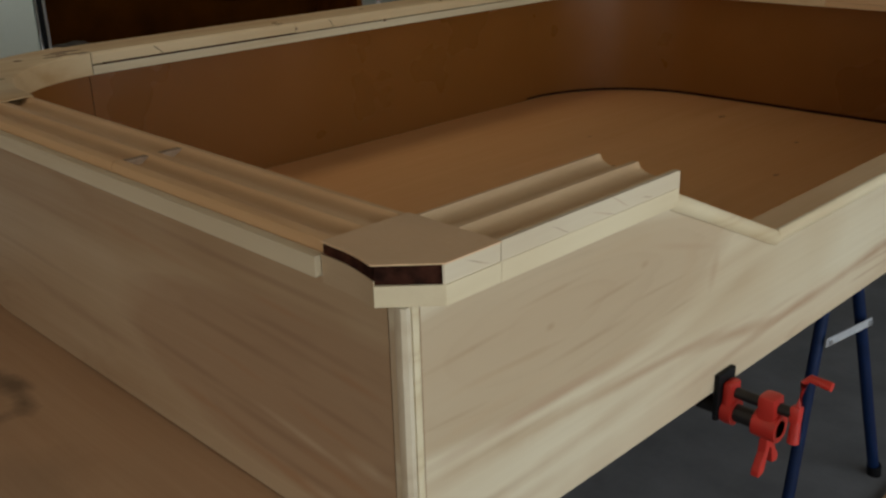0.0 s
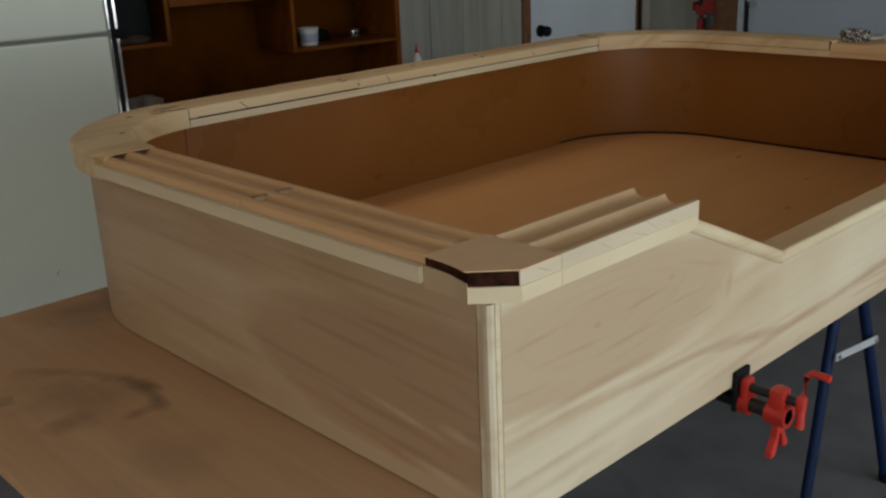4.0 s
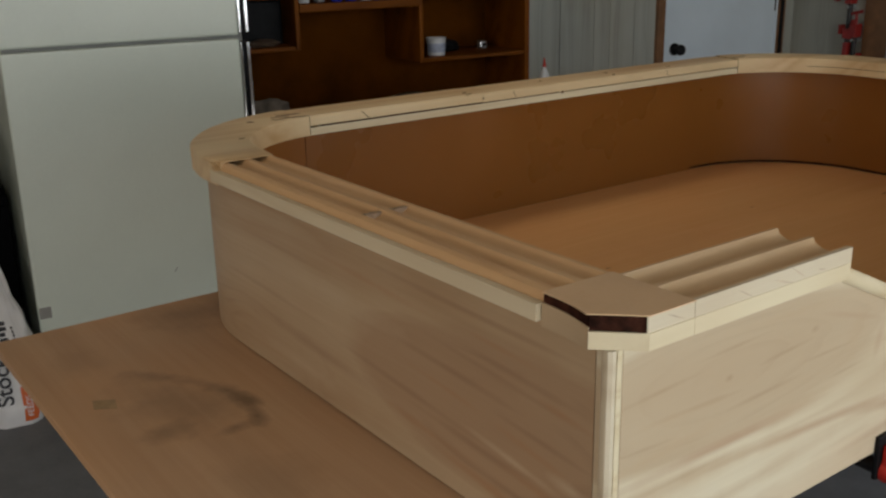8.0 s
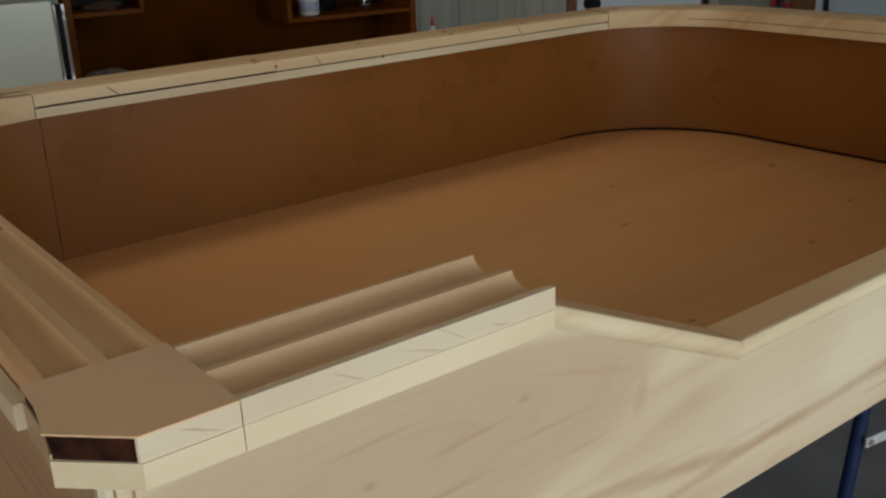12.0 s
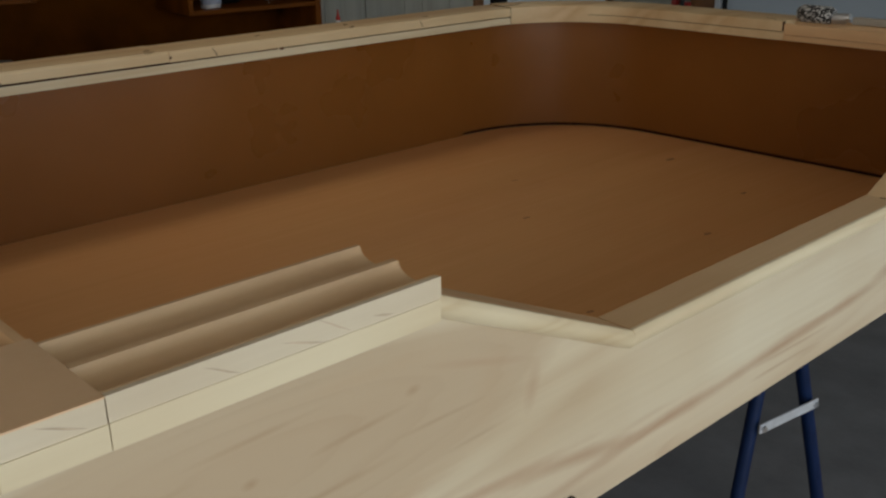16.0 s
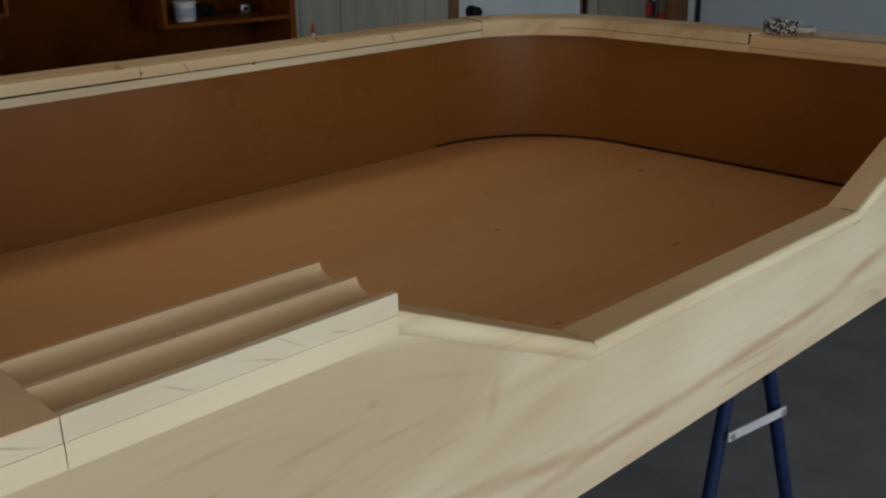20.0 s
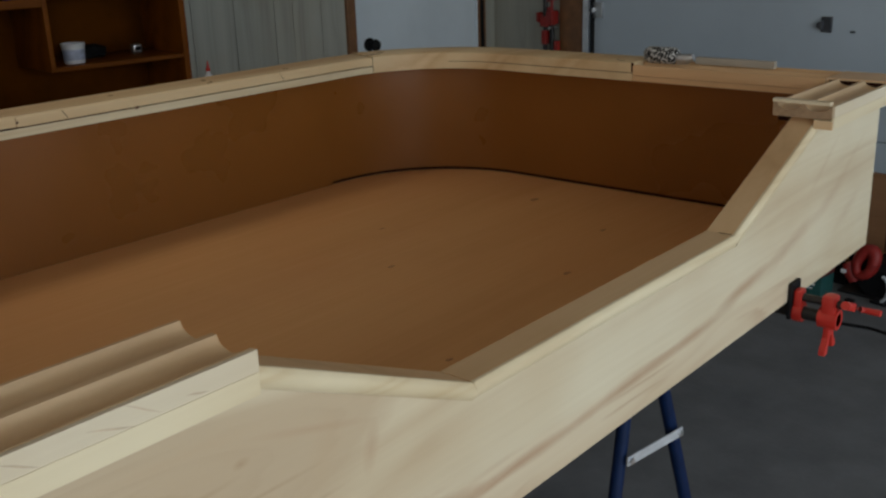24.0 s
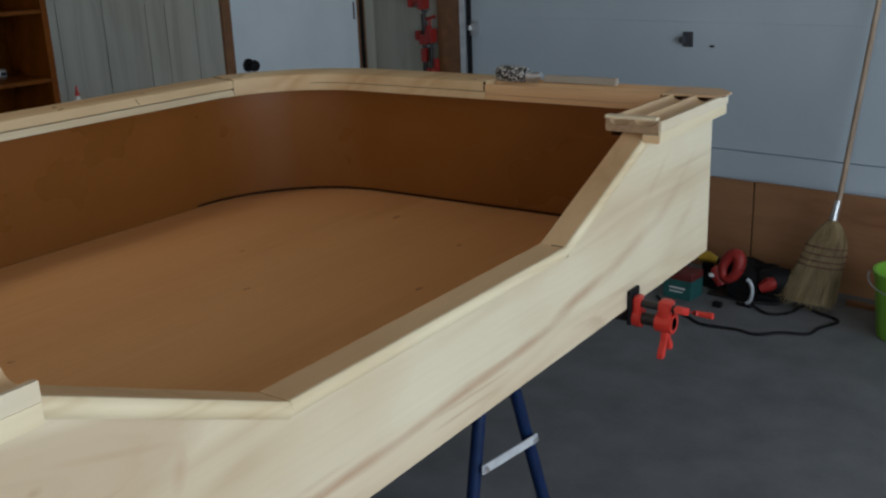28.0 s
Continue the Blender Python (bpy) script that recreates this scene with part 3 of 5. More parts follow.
for hz in (0.25, 1.05, 1.8):
    part("hinge", joined(box(0.0, 0.008, -0.072, -0.05, hz, hz + 0.09, 0.001)), BLACK_IRON, door, "", ROOM)

# Black strip laid over the casing for its dark line.
part("casing_strip", box(0.0222, 0.0245, -0.044, -0.016, 0.01, 2.035, 0.0008), BLACK, door, "black strip along the casing", ROOM)

# overhead door in sections
big = tagged(thing("garage_door", NORTH @ Matrix.Translation((3.2, 0.03, 0)), "closed white sectional overhead garage door", "garage door", "", "structure"))
for z0, z1 in ((0.012, 0.5285), (0.533, 1.0655), (1.066, 1.5985), (1.599, 2.2)):
    part("door_section", box(0.69, 5.62, 0.02, 0.06, z0, z1, 0), GARAGE_WHITE, big, "", NORTH)
part("latch_plate", joined(box(1.897, 1.943, 0.010, 0.02, 0.960, 1.024, 0.002), prism([(1.885, 0.98), (1.908, 0.972), (1.908, 1.008), (1.885, 0.998)], -0.006, 0.014, "y", 0.003)), LATCH, big, "grey metal latch handle", NORTH)
part("lock_slot", box(2.022, 2.042, 0.016, 0.021, 0.962, 0.970, 0.001), BLACK, big, "", NORTH)
part("roller_bracket", joined(box(0.69, 0.745, 0.006, 0.02, 0.97, 1.045, 0.002), box(0.66, 0.7, -0.01, 0.01, 0.995, 1.02, 0.003)), ZINC, big, "grey roller hinge", NORTH)
track = thing("door_track", NORTH @ Matrix.Translation((0.66, 0, 0)), "bright steel vertical track of the garage door", "door track", "", "structure")
part("rail", joined(box(0.652, 0.658, -0.03, 0.03, 0.02, 2.3, 0.001), box(0.658, 0.684, -0.03, -0.024, 0.02, 2.3, 0.001)), BRACE, track, "", NORTH)
# Black strip put in for the dark gap between track and door.
part("gap_strip", box(0.6845, 0.6895, -0.012, 0.02, 0.0, 2.2, 0.001), BLACK, track, "black strip put in for the gap beside the track", NORTH)
part("jamb_board", box(0.49, 0.648, -0.02, -0.001, 0.0, 2.3, 0.003), TRIM_BROWN, track, "dark brown wooden jamb board", NORTH)
for x0, x1, lean in ((1.0, 2.272, 0.0), (2.28, 3.5, 0.004)):
    bb = tagged(part("base_board", box(x0, x1, -0.022 - lean, -0.004 - lean, 0.0, 0.412 + lean, 0.003), BASEBOARD, None, "", NORTH), "brown hardboard offcut standing against the garage door", "board", "boards along the garage door")
structure("trim", box(2.74, 3.5, -0.062, -0.03, 0.0, 0.018, 0.003), TRIM_BROWN, "thin wooden strip lying at the foot of the boards")

# ---- workbench wall: fridge, hutch, bench ----
fridge = thing("refrigerator", ROOM @ Matrix.Translation((0.4, -3.8, 0)), "almond top-freezer refrigerator with black and chrome handles", "refrigerator")
FY0, FY1, FX = -4.168, -3.375, 0.72
part("cabinet", box(0.04, FX - 0.055, FY0 + 0.005, FY1 - 0.005, 0.03, 1.68, 0.012, 3), FRIDGE, fridge, "", ROOM)
part("gasket", joined(box(FX - 0.055, FX - 0.045, FY0 + 0.012, FY1 - 0.012, 0.1, 1.67, 0)), GASKET, fridge, "grey door gasket", ROOM)
for z0, z1, n in ((0.09, 1.160, "fridge_door"), (1.172, 1.68, "freezer_door")):
    d = part(n, box(FX - 0.045, FX, FY0, FY1 - 0.034, z0, z1, 0.009, 3), FRIDGE, fridge, "", ROOM)
    hz0, hz1 = (0.62, z1 - 0.012) if z0 < 1 else (z0 + 0.008, 1.62)
    part("handle_grip", box(FX - 0.04, FX - 0.006, FY1 - 0.0265, FY1 - 0.011, hz0, hz1, 0.002), BLACK, d, "black recessed grip strip", ROOM)
    part("handle_trim", joined(box(FX - 0.042, FX + 0.004, FY1 - 0.0105, FY1 - 0.001, hz0, hz1, 0.001), box(FX - 0.012, FX + 0.003, FY1 - 0.0335, FY1 - 0.027, hz0, hz1, 0.001)), CHROME, d, "chrome handle trim", ROOM)
part("toe_grille", box(0.08, FX - 0.06, FY0 + 0.02, FY1 - 0.02, 0.0, 0.03, 0), BLACK, fridge, "", ROOM)
part("badge", box(FX, FX + 0.002, FY0 + 0.004, FY0 + 0.042, 0.293, 0.332, 0.0008), GASKET, fridge, "small grey sticker", ROOM)
scr = part("scuff", prism([(-3.71, 0.375), (-3.698, 0.392), (-3.696, 0.391), (-3.707, 0.374)], FX, FX + 0.0008, "x"), GASKET, fridge, "dark scuff mark", ROOM)

HX = 0.35
hutch = thing("shelf_unit", ROOM @ Matrix.Translation((0.17, -2.6, 0.77)), "amber stained wooden hutch with open cubbies over a workbench", "shelf unit")
part("back_panel", box(0.003, 0.015, -3.30, -1.97, 0.772, 2.1, 0), SHELF_SHADED, hutch, "back board darkened for the hutch's recess shade", ROOM)
for y0, y1, z0, n in ((-1.99, -1.965, 0.772, "side_panel"), (-3.31, -3.285, 0.772, "side_panel"), (-3.06, -3.042, 1.064, "divider"), (-2.515, -2.497, 0.976, "divider")):
    part(n, box(0.016, HX, y0, y1, z0, 2.1, 0.003), SHELF_WOOD, hutch, "", ROOM)
for y0, y1, z in ((-3.284, -3.061, 1.064), (-3.284, -3.061, 1.262), (-3.284, -3.061, 1.5), (-2.496, -1.991, 0.976), (-2.496, -1.991, 1.235), (-2.496, -1.991, 1.5), (-3.041, -2.516, 1.5)):
    part("shelf", box(0.016, HX - 0.002, y0, y1, z, z + 0.016, 0.002), SHELF_WOOD, hutch, "", ROOM)
part("shelf", box(0.016, HX + 0.004, -3.041, -2.516, 1.207, 1.238, 0.004), SHELF_WOOD, hutch, "thick middle shelf with a rounded lip", ROOM)
part("top_board", box(0.0, HX + 0.01, -3.32, -1.955, 2.1, 2.12, 0.003), SHELF_WOOD, hutch, "", ROOM)

bench = thing("workbench", ROOM @ Matrix.Translation((0.3, -2.6, 0)), "dark wooden workbench under the hutch", "workbench")
part("bench_top", box(0.003, 0.62, -3.36, -1.86, 0.735, 0.77, 0.004), SHELF_SHADED, bench, "", ROOM)
part("bench_front", box(0.55, 0.57, -3.34, -1.88, 0.08, 0.734, 0.003), SHELF_SHADED, bench, "", ROOM)
for y in (-3.34, -1.9):
    part("bench_side", box(0.02, 0.549, y, y + 0.02, 0.0, 0.734, 0.002), SHELF_SHADED, bench, "", ROOM)


def tub(at, r, h, label):
    t = thing("plastic_tub", ROOM @ Matrix.Translation(at), label, "tub")
    part("tub_body", lathe([(r * 0.86, 0), (r * 0.9, 0.004), (r, h * 0.86)], 24, at), WHITE_PLASTIC, t, "", ROOM, True)
    part("lid", lathe([(r * 1.04, h * 0.861), (r * 1.06, h * 0.9), (r * 1.05, h), (r * 0.98, h), (r * 0.96, h * 0.965), (0.001, h * 0.965)], 24, at), WHITE_PLASTIC, t, "", ROOM, True)
    part("tub_label", lathe([(r * 0.925, h * 0.2), (r * 0.93, h * 0.2), (r * 0.99, h * 0.7), (r * 0.985, h * 0.7)], 24, at), TUB_LABEL, t, "pale blue printed label", ROOM, True)
    return t


TUB_LABEL = plain("pale_blue_label", (0.42, 0.47, 0.60), 0.5, 0, 0.25, 60)
tub((0.27, -2.395, 0.9925), 0.042, 0.074, "white plastic tub with a pale label on a shelf")


def bottle(at, r, h, material, cap, label, name="bottle", category="bottle"):
    t = thing(name, ROOM @ Matrix.Translation(at), label, category)
    part("bottle_body", lathe([(r * 0.9, 0), (r, 0.006), (r, h * 0.58), (r * 0.75, h * 0.68), (r * 0.36, h * 0.74), (r * 0.34, h * 0.79)], 18, at), material, t, "", ROOM, True)
    part("nozzle_cap", lathe([(r * 0.42, h * 0.791), (r * 0.42, h * 0.83), (r * 0.24, h * 0.87), (r * 0.12, h * 0.985), (r * 0.05, h)], 14, at), cap, t, "", ROOM, True)
    return t


bottle((0.417, -1.93, 0.7705), 0.022, 0.19, WHITE_PLASTIC, RED, "white glue bottle with a red nozzle on the bench", "glue_bottle")
for k, (y, mt) in enumerate(((-2.99, WHITE_PLASTIC), (-2.925, ZINC), (-2.85, BLUE_PLASTIC), (-2.785, BLUE_PLASTIC), (-2.72, WHITE_PLASTIC), (-2.66, BLUE_PLASTIC), (-2.595, BLUE_PLASTIC))):
    bottle((0.27, y, 1.2385), 0.024, 0.15, mt, mt if k % 2 else WHITE_PLASTIC, "small blue plastic spray bottle on the middle shelf" if mt is BLUE_PLASTIC else "small pale bottle on the middle shelf")


def lump(name, at, size, material, label, category, seed, m=ROOM, squash=0.6):
    bm = bmesh.new()
    bmesh.ops.create_icosphere(bm, subdivisions=4, radius=1)
    for v in bm.verts:
        k = 1 + 0.35 * noise.noise(v.co * 1.6 + Vector((seed, 0, 0))) + 0.12 * noise.noise(v.co * 5 + Vector((0, seed, 0)))
        v.co = Vector((v.co.x * k * size[0], v.co.y * k * size[1], max(v.co.z * k, -squash) * size[2]))
    lo = min(v.co.z for v in bm.verts)
    bmesh.ops.translate(bm, vec=Vector(at) - Vector((0, 0, lo)), verts=bm.verts)
    return tagged(part(name, bm, material, None, "", m, True), label, category)


lump("crumpled_rag", (0.36, -3.2, 0.771), (0.08, 0.09, 0.07), FABRIC, "crumpled pale rag heaped on the bench", "rag", 3.0)
# Added near-black block that gives the small cubby its dark interior.
cubby_fill = thing("cubby_dark_fill", ROOM @ Matrix.Translation((0.13, -3.172, 1.0805)), "near-black fill added for the small cubby's dark interior", "box")
part("fill_body", box(0.02, 0.22, -3.279, -3.066, 1.0805, 1.255, 0.006), BIN_BLACK, cubby_fill, "", ROOM)
part("fill_front", box(0.2205, 0.226, -3.270, -3.075, 1.090, 1.246, 0.003), BLACK, cubby_fill, "", ROOM)
lump("rag", (0.285, -3.17, 1.0805), (0.035, 0.06, 0.018), RAG_BROWN, "crumpled brown rag at the front of the small cubby", "rag", 8.0)
lump("tool_bag", (0.14, -2.28, 0.9925), (0.06, 0.07, 0.03), BLACK, "small black tool pouch on the shelf", "tool pouch", 5.0)
tape = thing("tape_measure", ROOM @ Matrix.Translation((0.17, -2.10, 0.9925)), "chrome tape measure on the shelf", "tape measure")
part("case", box(0.15, 0.185, -2.12, -2.08, 0.9925, 1.029, 0.010, 3), ZINC, tape, "", ROOM, True)
part("grip", box(0.148, 0.187, -2.112, -2.088, 1.003, 1.019, 0.003, 2), BLACK, tape, "", ROOM)
lump("clamp_heap", (0.38, -2.55, 0.771), (0.1, 0.3, 0.05), BLACK_IRON, "dark jumble of hand tools on the bench", "tools", 12.0)

# washer and feed sack beside the fridge
washer = thing("washing_machine", ROOM @ Matrix.Translation((0.4, -4.75, 0)), "white top-loading washing machine with a beige console", "washing machine")
part("washer_body", box(0.08, 0.74, -5.08, -4.385, 0.02, 0.865, 0.018, 3), WHITE_ENAMEL, washer, "", ROOM, True)
part("trim_strip", box(0.1, 0.735, -5.075, -4.39, 0.865, 0.876, 0.002), TRIM_BROWN, washer, "thin dark red trim line", ROOM)
part("washer_lid", box(0.1, 0.738, -5.078, -4.388, 0.876, 0.905, 0.012, 3), WHITE_ENAMEL, washer, "", ROOM, True)
part("console", prism([(0.06, 0.906), (0.42, 0.906), (0.36, 0.985), (0.06, 0.985)], -5.078, -4.388, "y", 0.008), plain("beige_console", (0.42, 0.37, 0.29), 0.5), washer, "", ROOM)
for x, y in ((0.12, -5.05), (0.62, -5.05), (0.12, -4.5), (0.62, -4.5)):
    part("washer_foot", box(x, x + 0.06, y, y + 0.06, 0, 0.02, 0), BLACK, washer, "", ROOM)
bin_ = thing("bin", ROOM @ Matrix.Translation((0.2, -4.3, 0)), "tall black plastic bin in the gap beside the fridge", "bin")
part("bin_body", box(0.03, 0.35, -4.388, -4.178, 0.0, 0.605, 0.012, 3), BIN_BLACK, bin_, "", ROOM)
part("bin_lid", box(0.02, 0.36, -4.391, -4.174, 0.606, 0.636, 0.008, 3), BIN_BLACK, bin_, "", ROOM)

sack = thing("feed_sack", ROOM @ Matrix.Translation((0.8, -4.31, 0)), "white printed feed sack with a folded top", "feed sack")


def sack_at(a, f, out=0.0):
    """A place on the sack's skin: a turns round it, f runs from floor to folded top."""
    wide = 0.094 * (1 - max(0, f - 0.45) * 1.35) * (0.82 + 0.18 * min(1, f * 8)) + out
    deep = 0.085 * (1 - f ** 2.2 * 0.93) * (0.8 + 0.2 * min(1, f * 8)) + out
    crease = 0.010 * noise.noise(Vector((math.cos(a) * 2.2, math.sin(a) * 2.2, f * 7))) + 0.006 * abs(noise.noise(Vector((math.cos(a) * 6, math.sin(a) * 6, f * 5 + 9))))
    wide, deep = wide + crease, deep + crease
    return Vector((0.80 - 0.14 * f + deep * math.copysign(abs(math.cos(a)) ** 0.6, math.cos(a)),
                   -4.284 + wide * math.copysign(abs(math.sin(a)) ** 0.6, math.sin(a)) - 0.006 * f, 0.50 * f))


bm = bmesh.new()
rings = [[bm.verts.new(sack_at(2 * math.pi * j / 64, k / 40)) for j in range(64)] for k in range(41)]
for a, b in zip(rings, rings[1:]):
    for i in range(64):
        bm.faces.new((a[i], a[(i + 1) % 64], b[(i + 1) % 64], b[i]))
bm.faces.new(rings[0]), bm.faces.new(rings[-1])
part("sack_body", bm, BAG_WHITE, sack, "", ROOM, True)


def sack_print(name, a0, a1, f0, f1, mt, label=""):
    """A patch of ink that follows the skin."""
    bm = bmesh.new()
    rows_ = [[bm.verts.new(sack_at(radians(a0 + (a1 - a0) * i / 6), f0 + (f1 - f0) * k / 6, 0.0012)) for i in range(7)] for k in range(7)]
    for ra, rb_ in zip(rows_, rows_[1:]):
        for i in range(6):
            bm.faces.new((ra[i], ra[i + 1], rb_[i + 1], rb_[i]))
    part(name, bm, mt, sack, label, ROOM, True)


rp = random.Random(11)
for a0, a1, f0, f1, mt in ((4, 30, 0.03, 0.25, ORANGE), (-30, -12, 0.36, 0.52, ORANGE), (-30, -12, 0.55, 0.70, ORANGE), (-80, -56, 0.0, 0.46, ORANGE)):
    sack_print("ink_block", a0, a1, f0, f1, mt)
for a0, da, f0, f1, n in ((-4, 7, 0.40, 0.66, 8), (8, 5, 0.42, 0.62, 9), (-40, 8, 0.10, 0.34, 6)):
    for k in range(n):
        s0, s1 = f0 + (f1 - f0) * k / n, f0 + (f1 - f0) * (k + 0.72) / n
        sack_print("ink_bar", a0 + da * rp.choice((0, 0, 0.3)), a0 + da * rp.choice((1, 1, 0.75)), s0, s1, INK)
for body, size, ink, turn, high, aside in (("Stock", 0.070, INK, -4, 0.305, 0.016), ("FEEDS", 0.026, BAG_WHITE, 12, 0.134, 0.006)):
    text = bpy.data.curves.new("sack_word", 'FONT')
    text.body, text.size, text.extrude, text.align_x, text.offset = body, size, 0.0004, 'CENTER', 0.0012 if ink is INK else 0.0
    word = new("sack_word", text)
    word.data.materials.append(ink)
    word.parent = sack
    word.matrix_parent_inverse = (ROOM @ Matrix.Translation((0.8, -4.31, 0))).inverted()
    spot = sack_at(radians(turn), high, 0.010)
    word.matrix_basis = ROOM @ Matrix.Translation((spot.x, spot.y + aside, spot.z)) @ Matrix(((0, 0, 1, 0), (0, -1, 0, 0), (1, 0, 0, 0), (0, 0, 0, 1))) @ pose(0, 0, 0, 0, 16, 0)
fold = bmesh.new()
rows_ = []
for k in range(7):
    f = k / 6
    rows_.append([fold.verts.new((0.655 - 0.05 * f + sx * (0.010 + 0.012 * math.sin(math.pi * f)), -4.295 + sy * (0.040 - 0.022 * f) + 0.02 * f, 0.495 + 0.075 * f)) for sx, sy in ((1, -1), (1.4, -0.3), (1, 1), (-1, 1), (-1, -1))])
for ra, rb_ in zip(rows_, rows_[1:]):
    for i in range(5):
        fold.faces.new((ra[i], ra[(i + 1) % 5], rb_[(i + 1) % 5], rb_[i]))
fold.faces.new(rows_[0]), fold.faces.new(rows_[-1])
part("folded_top", rough_up(fold, 0.006, 40), BAG_GREY, sack, "greyish folded top", ROOM, True)
part("orange_tag", prism([(-4.374, 0.475), (-4.338, 0.452), (-4.308, 0.500), (-4.352, 0.563)], 0.665, 0.674, "x", 0.003), ORANGE, sack, "orange paper tag on the sack", ROOM)

# pipe clamps hung on the pier
for k, (x, z0, z1, jaw) in enumerate(((0.42, 0.45, 1.16, 0.10), (0.465, 0.42, 0.99, 0.06))):
    pc = thing("pipe_clamp", NORTH @ Matrix.Translation((x, -0.03, z0)), "red and black pipe clamp hung upright on the wall", "pipe clamp", "clamps on the wall")
    part("pipe", tube([(x, -0.05, z0), (x, -0.05, z1)], 0.013, 12), BLACK_IRON, pc, "", NORTH, True)
    part("head", joined(box(x - 0.02, x + 0.02, -0.075, -0.02, z1 - 0.06, z1 + 0.01, 0.006), box(x - 0.085, x - 0.015, -0.06, -0.035, z1 - 0.035, z1 - 0.012, 0.005), box(x - 0.095, x - 0.078, -0.068, -0.028, z1 - 0.05, z1, 0.004)), RED_SHADED, pc, "", NORTH)
    part("tail_jaw", joined(box(x - 0.018, x + 0.03, -0.075, -0.02, z1 - 0.24, z1 - 0.19, 0.005), box(x + 0.02, x + 0.045, -0.06, -0.035, z1 - 0.22, z1 - 0.14, 0.004), box(x - 0.012, x + 0.02, -0.07, -0.025, z1 - 0.33, z1 - 0.26, 0.005)), RED_SHADED, pc, "", NORTH)
    part("crank", joined(tube([(x, -0.05, z1), (x, -0.05, z1 + 0.06)], 0.007, 8), tube([(x - 0.03, -0.05, z1 + 0.06), (x + 0.035, -0.05, z1 + 0.075)], 0.008, 8)), RED_SHADED, pc, "", NORTH)
    part("peg", tube([(x, -0.001, z1 - 0.08), (x, -0.07, z1 - 0.075)], 0.005, 8), ZINC, pc, "", NORTH)

# ---- the gaming table box on its sheet ----
XF, XB, YL, YR = -0.150, -1.462, 0.991, 3.068          # outer faces of the plywood sides
CX, CL, CR = -1.105, 1.348, 2.711                      # centres of the two rounded corners
Z0, ZD, ZB, ZT = 0.757, 0.772, 1.067, 1.105            # sheet, deck, underside and top of the rail
RO = 0.357                                             # outer radius of the sides


def arc(cx, cy, r, a0, a1, n=20):
    return [(cx + r * math.cos(radians(a)), cy + r * math.sin(radians(a)), math.cos(radians(a)), math.sin(radians(a))) for a in [a0 + (a1 - a0) * k / n for k in range(n + 1)]]


sheet = tagged(part("plywood_sheet", rough_up(box(-1.385, -0.170, 0.62, 3.06, Z0 - 0.018, Z0, 0.0015), 0.0003), PLY_SHEET, None), "stained plywood sheet laid over sawhorses as a work table", "plywood sheet")

part("plug_patch", prism([(-1.018, 0.690), (-0.985, 0.682), (-0.965, 0.714), (-1.0, 0.722)], Z0 + 0.0002, Z0 + 0.0007, "z"), SHEET_PATCH, sheet, "small darker square patch")

table = thing("gaming_table", (-0.8, 2.0, Z0), "unfinished plywood craps table box with grooved pine rails", "gaming table")
ply = [(-0.012, Z0 + 0.0025), (0.0, Z0 + 0.0025), (0.0, ZB), (-0.012, ZB)]
# Dark inset strip draws the contact shadow below the end panel.
part("foot_shade", sweep([(-0.009, Z0), (-0.0025, Z0), (-0.0025, Z0 + 0.0024), (-0.009, Z0 + 0.0024)], [(XF - 0.019, YL, 0, -1), (-0.6, YL, 0, -1)] + arc(CX, CL, RO, 270, 180)), GAP_DARK, table, "dark inset drawing the contact shadow under the box's end")
part("end_panel", sweep(ply, [(XF - 0.019, YL, 0, -1), (-0.6, YL, 0, -1)] + arc(CX, CL, RO, 270, 180)), PLY_SIDE_SHADED, table, "", None, True)
part("back_panel", sweep(ply, [(XB, CL + 0.002, -1, 0), (XB, CR - 0.002, -1, 0)]), PLY_FRONT, table)
part("end_panel", sweep(ply, arc(CX, CR, RO, 180, 90) + [(-0.6, YR, 0, 1), (XF - 0.019, YR, 0, 1)]), PLY_SIDE_SHADED, table, "", None, True)
# Dark strip behind the lining's raised foot stands in for the gap's shadow.
part("toe_shade", sweep([(-0.0135, ZD + 0.0005), (-0.0122, ZD + 0.0005), (-0.0122, ZD + 0.011), (-0.0135, ZD + 0.011)], arc(CX, CR - 0.0298, RO, 180, 180, 1)[:1] + arc(CX, CR, RO, 180, 90) + [(-0.6, YR, 0, 1), (XF - 0.03, YR, 0, 1)]), GAP_DARK, table, "dark strip painting the gap shadow at the foot of the lining")
lin2 = [(-0.0175, ZD + 0.0085), (-0.0138, ZD + 0.0085), (-0.0138, ZB - 0.001), (-0.0175, ZB - 0.001)]
lin = [(-0.0175, ZD + 0.0007), (-0.0125, ZD + 0.0007), (-0.0125, ZB - 0.001), (-0.0175, ZB - 0.001)]
part("lining", sweep(lin, [(XF - 0.03, YL, 0, -1), (-0.6, YL, 0, -1)] + arc(CX, CL, RO, 270, 181)), HARDBOARD, table, "smooth brown hardboard lining", None, True)
part("lining", sweep(lin, [(XB, CL - 0.004, -1, 0), (XB, CR - 0.03, -1, 0)]), HARDBOARD, table, "smooth brown hardboard lining")
part("lining", sweep(lin2, arc(CX, CR - 0.0298, RO, 180, 180, 1)[:1] + arc(CX, CR, RO, 180, 90) + [(-0.6, YR, 0, 1), (XF - 0.03, YR, 0, 1)]), HARDBOARD, table, "smooth brown hardboard lining", None, True)
deck_path = [(XF - 0.019, YL + 0.0125)] + [(x, y) for x, y, *_ in arc(CX, CL, RO - 0.0125, 270, 180)] + [(x, y) for x, y, *_ in arc(CX, CR, RO - 0.0125, 180, 90)] + [(XF - 0.019, YR - 0.0125)]
